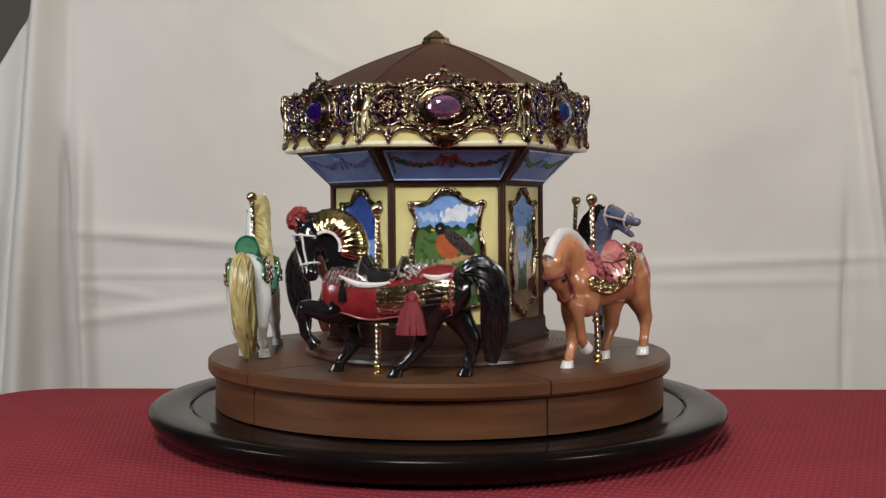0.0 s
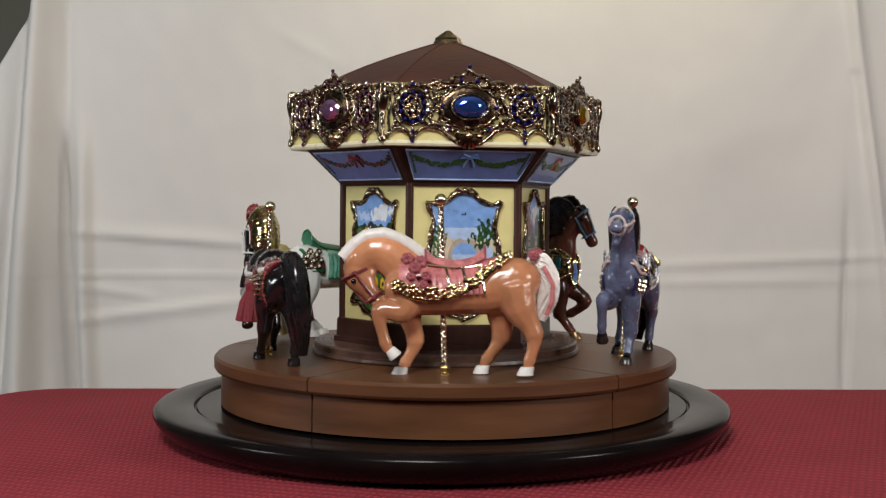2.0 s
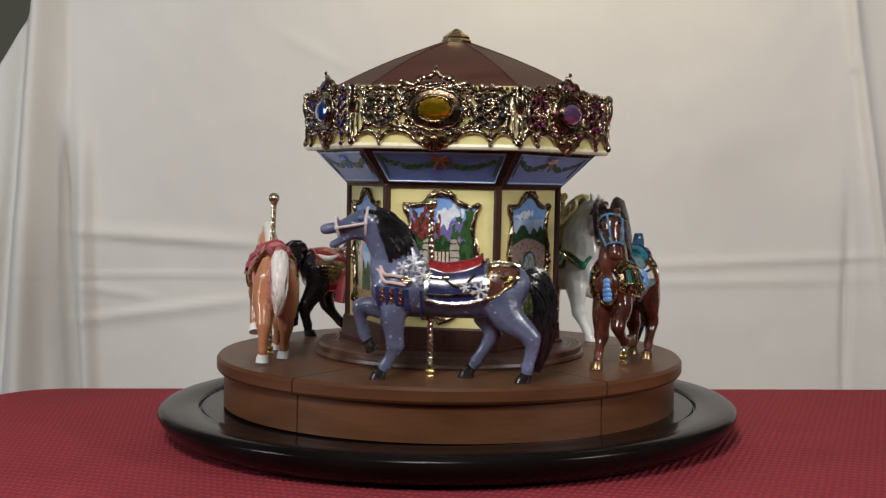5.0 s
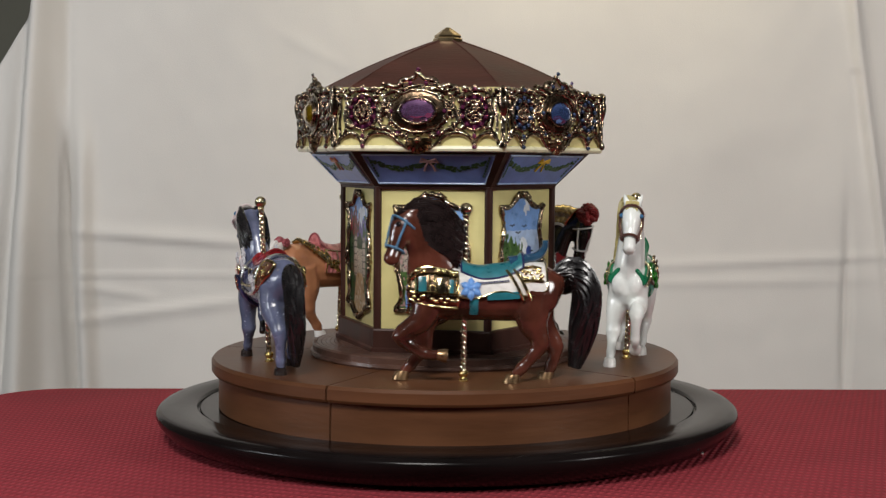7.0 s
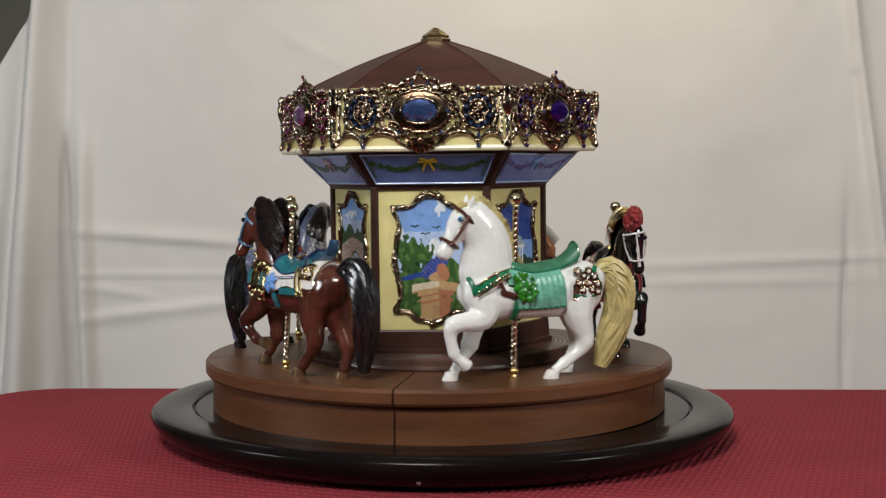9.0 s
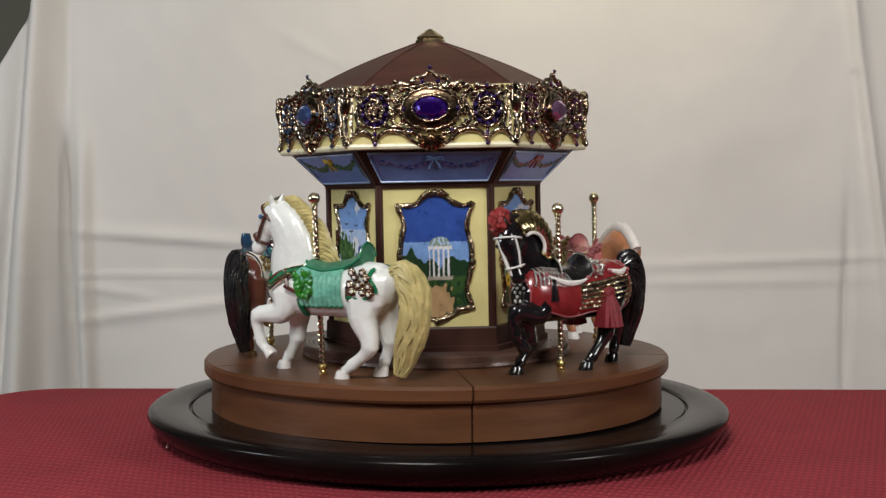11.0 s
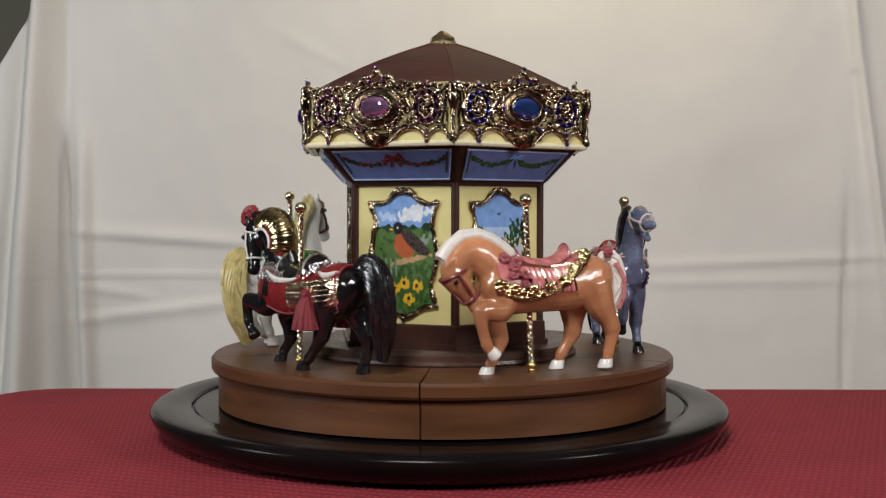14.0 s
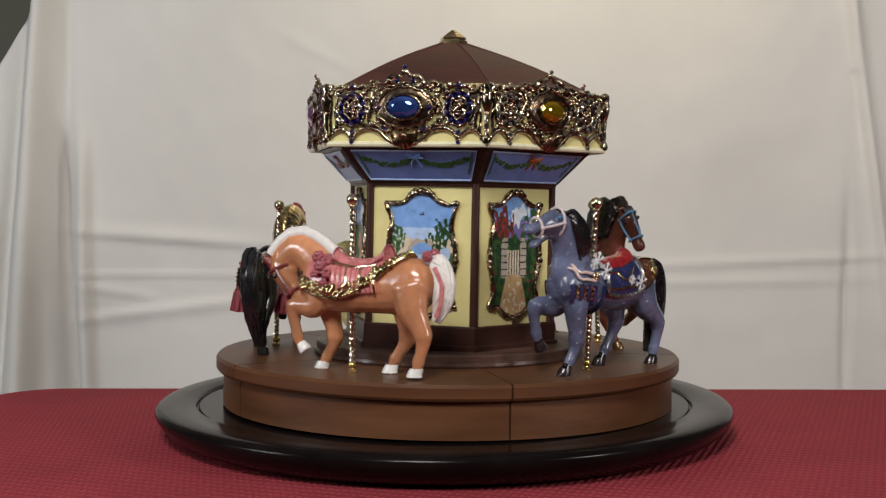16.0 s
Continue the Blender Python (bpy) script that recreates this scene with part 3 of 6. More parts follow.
def frame_mesh():
    if not FRAME_MESH:
        rng = random.Random(21)
        bm = bmesh.new()
        line = cartouche_line(60)
        n = len(line)
        rad = [(1.45 + 0.5 * math.sin(i * 0.9) + rng.uniform(-0.2, 0.25)) * MMS for i in range(n)]
        tube(bm, [p + Vector((0, 0, 0.9 * MMS)) for p in line], rad, 8, True, Vector((0, 0, 1)))
        inner = [Vector((p.x * 0.93, p.y * 0.96, 0.7 * MMS)) for p in line]
        tube(bm, inner, 0.55 * MMS, 6, True, Vector((0, 0, 1)))
        for i in range(0, n, 3):
            ball(bm, line[i] + Vector((rng.uniform(-.5, .5), rng.uniform(-.5, .5), 1.6)) * MMS, rng.uniform(0.8, 1.4) * MMS, 1)
        for s in (-1, 1):
            for x, y, r in ((21.8, 1, 2.0), (22.2, -3, 2.2), (21.6, -6.5, 1.7), (22.6, 31.5, 1.6), (21.8, -30.5, 1.5)):
                ball(bm, Vector((s * x, y, 1.3)) * MMS, r * MMS, 2)
            tube(bm, [Vector((s * 1.5, 37.5, 1.5)) * MMS, Vector((s * 4, 40, 1.6)) * MMS, Vector((s * 8, 37, 1.4)) * MMS, Vector((s * 6, 35, 1.2)) * MMS], 1.2 * MMS, 7)
        ball(bm, Vector((0, 39, 1.5)) * MMS, 2.2 * MMS, 2), ball(bm, Vector((0, -38.5, 1.2)) * MMS, 2.0 * MMS, 2)
        FRAME_MESH.append(mesh_of("picture_frame", bm, GLINT_GILT))
    return FRAME_MESH[0]


def wall_art(panel, k, h):
    lift = Matrix.Translation((0, h * 0.492, 0))
    bm = bmesh.new()
    NU, NV = 110, 168
    rng = random.Random(60 + k)
    rows = []
    for j in range(NV + 1):
        y = -37.4 + 75.2 * j / NV
        w = half_width(y) * 0.985
        rows.append([bm.verts.new((w * (2 * i / NU - 1) * MMS, y * MMS, 0.35 * MMS)) for i in range(NU + 1)])
    for j in range(NV):
        for i in range(NU):
            f = bm.faces.new((rows[j][i], rows[j][i + 1], rows[j + 1][i + 1], rows[j + 1][i]))
            c = f.calc_center_median() / MMS
            f.material_index = PAINT_NAMES.index(SCENES[k]((c.x + rng.gauss(0, 0.13)) / 21.0, (c.y + rng.gauss(0, 0.13)) / 37.5))
    edge = [r[0] for r in rows] + rows[-1][1:] + [r[-1] for r in rows[-2::-1]] + rows[0][-2:0:-1]
    low = [bm.verts.new((v.co.x, v.co.y, -0.0005)) for v in edge]
    for i in range(len(edge)):
        bm.faces.new((edge[i - 1], edge[i], low[i], low[i - 1]))
    part("picture", bm, list(PAINTS.values()), panel, PICTURE_WORDS[k], lift, edge=0)
    shared("picture_frame", frame_mesh(), panel, lift, "gilt scrolled picture frame")


SOFFIT_BLUE = mat("soffit_blue_paint", (0.165, 0.235, 0.54), 0.35, 0, 0.15, 90, 0.08, 500, 0.2)
GARLAND = (("tree", "red", "red"), ("leaf", "sky", "leaf"), ("leaf", "orange", "grass"), ("tree", "pinkish", "leaf"), ("leaf", "yellow", "leaf"), ("violet", "sky", "blue"))


def soffit_art(so, k, w0, w1, L):
    lo, hi = 0.13 * L, 0.89 * L

    def wid(y):
        return (w0 + (w1 - w0) * y / L) * 0.88
    bm = bmesh.new()
    slab(bm, [(-wid(lo), lo, 0), (wid(lo), lo, 0), (wid(hi), hi, 0), (-wid(hi), hi, 0)], -0.0004, 0.0005)
    part("blue_panel", bm, SOFFIT_BLUE, so, "blue painted panel with a garland", smooth=False)
    bm = bmesh.new()
    tube(bm, [(-wid(lo), lo, 0.0006), (wid(lo), lo, 0.0006), (wid(hi), hi, 0.0006), (-wid(hi), hi, 0.0006)], 0.0006, 6, True, Vector((0, 0, 1)))
    part("panel_line", bm, PAINTS["pale"], so)
    rng = random.Random(40 + k)
    bm = bmesh.new()
    a, b, c = GARLAND[k]
    for i in range(170):
        f = rng.uniform(-1, 1)
        dip = abs(math.sin(f * math.pi))
        y = lo + (hi - lo) * (0.76 - 0.24 * dip + rng.uniform(-0.07, 0.07))
        ball(bm, (f * wid(y) * 0.90, y, 0.0007), rng.uniform(0.6, 1.2) * MMS, 1, 0 if rng.random() < 0.7 else 1, (1.3, 1, 0.5))
    for s in (-1, 1):
        for i in range(8):
            y = hi - (hi - lo) * (0.1 + 0.09 * i)
            ball(bm, (s * wid(y) * 0.93, y, 0.0007), 0.9 * MMS, 1, 0, (0.9, 1.2, 0.5))
    part("garland", bm, [PAINTS[a], PAINTS[c]], so, "painted leafy garland")
    bm = bmesh.new()
    y = lo + (hi - lo) * 0.80
    for s in (-1, 1):
        tube(bm, [Vector((0, y, 0.001)), Vector((s * 0.004, y + 0.0018, 0.001)), Vector((s * 0.0055, y - 0.0005, 0.001)), Vector((0, y - 0.0003, 0.001))], 0.0007, 6, False, Vector((0, 0, 1)))
        tube(bm, [Vector((0, y, 0.001)), Vector((s * 0.0022, y - 0.004, 0.001)), Vector((s * 0.0032, y - 0.0075, 0.001))], 0.0006, 6, False, Vector((0, 0, 1)))
    part("bow", bm, PAINTS[b], so, "painted ribbon bow")


GEMS = (((0.58, 0.30, 0.58), (0.36, 0.07, 0.30), "lavender"), ((0.07, 0.17, 0.66), (0.05, 0.04, 0.62), "sapphire blue"), ((0.58, 0.36, 0.01), (0.50, 0.50, 0.46), "amber"),
        ((0.52, 0.27, 0.60), (0.66, 0.08, 0.36), "pink-violet"), ((0.16, 0.28, 0.74), (0.16, 0.28, 0.62), "light blue"), ((0.075, 0.012, 0.42), (0.15, 0.05, 0.52), "deep purple"))
FILIGREE = []


def stone_mesh(name, rx, ry, hgt, m, sides=12):
    """A cut stone: girdle, two rings of kite facets, a flat table."""
    bm = bmesh.new()
    prof = ((1.0, 0.0), (1.0, 0.16), (0.86, 0.50), (0.66, 0.84), (0.50, 0.98))
    loops = [[(rx * s * math.cos(2 * math.pi * (j + 0.5 * (q // 2 % 2)) / sides), ry * s * math.sin(2 * math.pi * (j + 0.5 * (q // 2 % 2)) / sides), hgt * z) for j in range(sides)] for q, (s, z) in enumerate(prof)]
    rings(bm, loops)
    bmesh.ops.triangulate(bm, faces=[f for f in bm.faces if len(f.verts) == 4])
    top = max(bm.faces, key=lambda f: f.calc_center_median().z)
    bmesh.ops.poke(bm, faces=[top], offset=hgt * 0.05)
    return mesh_of(name, bm, m, False)


def filigree_mesh():
    if FILIGREE:
        return FILIGREE[0]
    rng = random.Random(77)
    bm = bmesh.new()
    Z = Vector((0, 0, 1))

    def V(u, v, z=1.0):
        return Vector((u, v, z)) * MMS

    def oval(cx, cy, rx, ry, r, n=36, z=1.2, wave=0.0, waves=8):
        tube(bm, [V(cx + (rx + wave * math.cos(waves * t)) * math.cos(t), cy + (ry + wave * math.cos(waves * t)) * math.sin(t), z) for t in [2 * math.pi * i / n for i in range(n)]], r * MMS, 7, True, Z)

    def beads(pts, r0, r1):
        for p in pts:
            ball(bm, p + V(rng.uniform(-.4, .4), rng.uniform(-.4, .4), rng.uniform(0, .8)), rng.uniform(r0, r1) * 1.15 * MMS, 1)

    def scroll(pts, r=1.0, n=18, bd=0):
        p = spline([(*q, 1.2) if len(q) == 2 else q for q in pts], n)
        tube(bm, [q * MMS for q in p], [r * MMS * (0.75 + 0.5 * math.sin(math.pi * i / (n - 1))) for i in range(n)], 7, False, Z)
        if bd:
            beads([q * MMS for q in p[::2]], bd * 0.7, bd * 1.2)
    cy = 22.0
    # bezel of the main stone
    oval(0, cy, 10.6, 7.2, 0.8, z=4.6)
    oval(0, cy, 16.6, 11.9, 0.9, 48, 2.6, 0.5, 14)
    for i in range(26):
        t = 2 * math.pi * i / 26
        ball(bm, V(18.4 * math.cos(t), cy + 13.2 * math.sin(t), 1.6), rng.uniform(1.0, 1.9) * MMS, 1)
    for s in (-1, 1):
        # crest over it
        scroll(((s * 23, 33), (s * 18, 36.5), (s * 12, 35.5), (s * 9, 39.5), (s * 4, 40), (0, 43.5)), 1.5, 20, 1.4)
        scroll(((s * 20, 31), (s * 14, 33.5), (s * 7, 35), (0, 36.5)), 1.2, 16, 1.2)
        # medallion
        mx, my = s * 32.5, 21.5
        oval(mx, my, 8.6, 10.2, 1.0, 30, 1.2)
        oval(mx, my, 5.0, 6.2, 0.9, 24, 1.6, 0.6, 7)
        for i in range(34):
            a, q = rng.uniform(0, 6.28), math.sqrt(rng.random())
            ball(bm, V(mx + 4.3 * q * math.cos(a), my + 5.4 * q * math.sin(a), 2.4 - 1.2 * q), rng.uniform(0.8, 1.5) * MMS, 1)
        scroll(((mx - 9.5, 30), (mx - 5, 33.5), (mx, 34), (mx + 5, 33.5), (mx + 9.5, 30)), 1.2, 16, 1.2)
        scroll(((mx, 34), (mx, 37)), 1.3, 4, 1.3)
        # upright scrolls beside the medallions
        scroll(((s * 21.5, 32), (s * 19.5, 27), (s * 21.5, 22), (s * 23, 17), (s * 21, 12)), 1.3, 16, 1.2)
        scroll(((s * 43.5, 32), (s * 41.8, 26), (s * 43, 20), (s * 42, 13), (s * 44, 9)), 1.2, 16, 1.0)
        # scalloped lower edge
        scroll(((s * 46.5, 5), (s * 43, 8.5), (s * 39, 9.5), (s * 35, 7), (s * 32.5, 2.5)), 1.2, 18, 1.1)
        scroll(((s * 32.5, 2.5), (s * 29, 8), (s * 23, 10.0), (s * 16, 8.5), (s * 11, 4), (s * 6, 0.5)), 1.3, 22, 1.2)
        scroll(((s * 25, 12), (s * 18, 11.5), (s * 12, 9), (s * 6, 8)), 1.1, 16, 1.4)
        scroll(((s * 32.5, 11), (s * 32.5, 1)), 1.0, 8, 1.2)
        beads([V(s * u, v) for u, v in ((9, 8), (12, 11), (15, 9.5), (19, 12.5), (25, 31), (24, 28), (26.5, 13), (39.5, 13), (40, 30), (21, 35), (27, 34.5), (45.5, 33.5), (45.5, 30))], 1.3, 2.1)
    beads([V(u, 34.2) for u in range(-46, 47, 3)], 1.0, 1.8)
    for i in range(260):
        u, v = rng.uniform(-46, 46), rng.uniform(6, 37)
        edge = abs(abs(u) - 32.5)
        if (u / 16.5) ** 2 + ((v - cy) / 11.8) ** 2 < 1 or v < 15 + 4 * math.sin(edge * 0.35) or (abs(u) > 39.5 and v < 31) or (edge < 8 and 13 < v < 30 and edge > 4.5) or (v > 34.5 and abs(u) > 20):
            continue
        if rng.random() < 0.25:
            a = rng.uniform(0, 6.28)
            tube(bm, [V(u, v, 0.6), V(u + 1.6 * math.cos(a), v + 1.6 * math.sin(a), 1.5), V(u + 2.6 * math.cos(a + 0.8), v + 2.6 * math.sin(a + 0.8), 0.8)], [0.7 * MMS, 1.0 * MMS, 0.5 * MMS], 6, False, Z)
        else:
            ball(bm, V(u, v, 0.9), rng.uniform(1.0, 2.1) * MMS, 1)
    FILIGREE.append(mesh_of("filigree", bm, GLINT_GILT))
    return FILIGREE[0]


def canopy_art(pan, k, w, H):
    main, small, word = GEMS[k]
    shared("filigree", filigree_mesh(), pan, Matrix.Identity(4), "gilt cast filigree relief")
    g = new("oval_stone", stone_mesh("oval_stone", 9.8 * MMS, 6.6 * MMS, 3.6 * MMS, gem_mat(main)))
    g.parent, g.matrix_basis = pan, Matrix.Translation((0, 22.0 * MMS, 4.2 * MMS))
    tagged(g, word + " oval cut glass stone")
    bm = bmesh.new()
    ov = [2 * math.pi * i / 40 for i in range(40)]
    rings(bm, [[((a * math.cos(t)) * MMS, (22.0 + b * math.sin(t)) * MMS, z * MMS) for t in ov] for a, b, z in ((18.6, 13.2, -0.2), (18.6, 13.2, 0.9), (17.4, 12.2, 2.2), (14.6, 10.0, 3.2), (11.8, 8.2, 3.4), (11.4, 7.9, 4.3), (9.6, 6.4, 4.4))])
    part("stone_backing", bm, DARK_GILT, pan, "dark bronze oval behind the stone", edge=30)
    for s in (-1, 1):
        bm = bmesh.new()
        slab(bm, [((s * 32.5 + 9.0 * math.cos(t)) * MMS, (21.5 + 10.6 * math.sin(t)) * MMS, 0) for t in [2 * math.pi * i / 32 for i in range(32)]], -0.0002, 0.0008)
        part("medallion_backing", bm, gem_mat(tuple(0.35 * c for c in small)), pan, "dark tinted medallion", edge=30)
    tiny = stone_mesh("small_stone", 1.35 * MMS, 1.35 * MMS, 1.3 * MMS, gem_mat(tuple(0.75 * c + 0.05 for c in small)), 8)
    spots = [(0, 45.5), (-4.6, 37.6), (4.6, 37.6), (-15.6, 22.0), (15.6, 22.0), (-12, 9.6), (12, 9.6)]
    for s in (-1, 1):
        for i in range(10):
            t = 2 * math.pi * (i + 0.5) / 10
            spots.append((s * 32.5 + 7.0 * math.cos(t), 21.5 + 8.5 * math.sin(t)))
        spots += [(s * 32.5, 8.0), (s * 32.5, 2.0), (s * 32.5, 34.5)]
    for u, v in spots:
        near = (u / 18.6) ** 2 + ((v - 22) / 13.2) ** 2 < 1
        shared("small_stone", tiny, pan, Matrix.Translation((u * MMS, v * MMS, (3.4 if near else 2.2) * MMS)))
    # shell boss at the foot
    bm = bmesh.new()
    for i in range(9):
        t = radians(180 + 180 * i / 8)
        tube(bm, [Vector((0, 5.5, 3.2)) * MMS, Vector((4.5 * math.cos(t), 5.5 + 4.5 * math.sin(t), 3.0)) * MMS, Vector((7.6 * math.cos(t), 5.5 + 7.0 * math.sin(t), 0.9)) * MMS], [0.8 * MMS, 1.4 * MMS, 1.5 * MMS], 6, False, Vector((0, 0, 1)))
    ball(bm, (0, 5.5 * MMS, 2.8 * MMS), 2.6 * MMS, 2)
    part("shell_boss", bm, BOSS_GILT, pan, "reddish gilt shell boss")
    # urn over the corner between two panels
    bm = bmesh.new()
    lathe(bm, [(r * MMS, z * MMS) for r, z in ((0, 0.5), (2.2, 1.5), (2.7, 3.5), (2.0, 5.6), (1.3, 6.6), (1.6, 10), (1.2, 14), (2.0, 18), (1.5, 19.5), (2.2, 21), (3.2, 25), (3.4, 28.5), (2.6, 31), (3.0, 32.5), (2.8, 35), (1.2, 36.4), (0, 36.6))], 14)
    for s in (-1, 1):
        tube(bm, [Vector((s * q, 0.6, z)) * MMS for q, z in ((2.5, 3), (3.8, 9), (3.2, 16), (4.4, 24), (3.6, 31))], 0.9 * MMS, 6)
        for z in (6, 12, 20, 27, 33):
            ball(bm, Vector((s * 3.4, 0.3, z)) * MMS, 1.2 * MMS, 1)
    c = radians(30)
    urn = Matrix.Translation((w + 0.0002, 0, 0.0006)) @ Matrix.Rotation(c, 4, "Y") @ Matrix.Rotation(-math.pi / 2, 4, "X")
    part("corner_urn", bm, GLINT_GILT, pan, "gilt urn over the corner", urn)


build_turntable()
build_platform()
build_column()
build_canopy()


# ---- carousel horses ----
# horse space: millimetres, x forward, y outward, z up from the platform at the pole
MM = 0.001
SECTIONS = ((-55, 55.0, 4.0, 3.5), (-51.5, 52.5, 9.0, 7.6), (-45, 51.5, 13.4, 10.6), (-36, 50.5, 15.2, 12.0), (-24, 49.0, 14.2, 12.0), (-8, 48.0, 13.0, 12.0),
            (8, 49.0, 14.0, 12.2), (20, 50.5, 15.0, 11.2), (27, 51.0, 13.0, 9.5), (31.5, 51.0, 6.5, 5.5))


DROP = [0.0]       # how far the barrel of the horse in hand hangs lower than the usual one


def section(x):
    x = max(SECTIONS[0][0], min(SECTIONS[-1][0], x))
    for a, b in zip(SECTIONS, SECTIONS[1:]):
        if x <= b[0]:
            f = (x - a[0]) / (b[0] - a[0])
            z, hh, w = [p + (q - p) * f for p, q in zip(a[1:], b[1:])]
            return z - DROP[0], hh * 1.04, w


def hide_pt(x, a, off=0.0):
    """A point over the horse's barrel: at x along it, a degrees round from the spine (outward positive)."""
    z, h, w = section(x)
    t = radians(a)
    return Vector((x, (w + off) * math.sin(t), z + (h + off) * math.cos(t))) * MM


def shell(bm, x0, x1, a0, a1, off=0.7, thick=0.9, nx=14, na=16, hem=None, mi=0):
    """A blanket-like piece that lies on the barrel. hem(f): degrees by which both sides grow at the length f."""
    def grid(o):
        g = []
        for i in range(nx + 1):
            f = i / nx
            e = hem(f) if hem else 0
            lo = a0 - e if a0 < 0 else a0
            g.append([hide_pt(x0 + (x1 - x0) * f, lo + (a1 + e - lo) * j / na, o) for j in range(na + 1)])
        return g
    O, I = grid(off + thick), grid(off - 0.6)
    VO, VI = [[bm.verts.new(p) for p in r] for r in O], [[bm.verts.new(p) for p in r] for r in I]

    def quad(*v):
        bm.faces.new(v).material_index = mi
    for i in range(nx):
        for j in range(na):
            quad(VO[i][j], VO[i + 1][j], VO[i + 1][j + 1], VO[i][j + 1])
            quad(VI[i][j], VI[i][j + 1], VI[i + 1][j + 1], VI[i + 1][j])
        for j in (0, na):
            quad(VO[i][j], VO[i + 1][j], VI[i + 1][j], VI[i][j])
    for i in (0, nx):
        for j in range(na):
            quad(VO[i][j], VO[i][j + 1], VI[i][j + 1], VI[i][j])
    return [O[i][0] for i in range(nx + 1)] + [O[nx][j] for j in range(1, na + 1)] + [O[i][na] for i in range(nx - 1, -1, -1)] + [O[0][j] for j in range(na - 1, 0, -1)]


def trim(bm, loop, r, mi=0, beads=0.0, closed=True):
    """A cord along an edge, with beads on it."""
    tube(bm, loop, r * MM, 6, closed, Vector((0.3, 0.2, 1)), mi)
    if beads:
        rng = random.Random(7)
        for p in loop[::1]:
            ball(bm, p + Vector([rng.uniform(-0.3, 0.3) * MM for _ in range(3)]), beads * MM * rng.uniform(0.7, 1.2), 1, mi)


def band(bm, x_of, a0, a1, r, off=0.8, n=14, mi=0, flat=1.0):
    """A strap over the barrel from a0 to a1 degrees, at the length x_of(f)."""
    pts = [hide_pt(x_of(i / n), a0 + (a1 - a0) * i / n, off) for i in range(n + 1)]
    tube(bm, pts, [(r * MM * flat, r * MM)] * (n + 1), 6, False, Vector((1, 0, 0)), mi)


def rosette(bm, c, r, n=7, mi=0, mi2=None, out=Vector((0, 1, 0))):
    s = out.orthogonal().normalized()
    w = out.cross(s)
    for i in range(n):
        a = 2 * math.pi * i / n
        ball(bm, c + (s * math.cos(a) + w * math.sin(a)) * r * 0.62 * MM, r * 0.50 * MM, 2, mi)
    ball(bm, c + out * r * 0.3 * MM, r * 0.42 * MM, 2, mi if mi2 is None else mi2)


def star(bm, c, r, out, points=6, mi=0, t=0.5):
    """A flake: thin arms with side twigs."""
    s = out.orthogonal().normalized()
    w = out.cross(s)
    for i in range(points):
        a = math.pi * 2 * i / points
        d = s * math.cos(a) + w * math.sin(a)
        e = w * math.cos(a) - s * math.sin(a)
        tube(bm, [c, c + d * r * 0.6 * MM, c + d * r * MM], [t * 1.3 * MM, t * 1.1 * MM, t * 0.8 * MM], 5, False, out, mi)
        for q in (-1, 1):
            tube(bm, [c + d * r * 0.55 * MM, c + (d * 0.85 + e * q * 0.28) * r * MM], [t * 0.8 * MM, t * 0.6 * MM], 5, False, out, mi)
    ball(bm, c + out * t * MM, t * 1.8 * MM, 1, mi)


def tassel(bm, p, length, r, mi=0, strands=12):
    ball(bm, p, r * 0.55 * MM, 1, mi)
    for i in range(strands):
        a = 2.4 * i
        q = Vector((math.cos(a), math.sin(a), 0)) * r * MM * math.sqrt((i + 1) / strands)
        tube(bm, [p, p + q * 0.6 - Vector((0, 0, length * 0.45 * MM)), p + q - Vector((0, 0, length * MM))], [0.30 * r * MM, 0.36 * r * MM, 0.26 * r * MM], 6, False, Vector((1, 0, 0)), mi)


P_ = lambda x, z, y=0.0: Vector((x, y, z)) * MM
FRONT_R = (9.5, 6.6, 3.9, 2.7, 2.8)
REAR_R = (11.5, 8.6, 4.0, 2.8, 2.8)


class Horse:
    pass


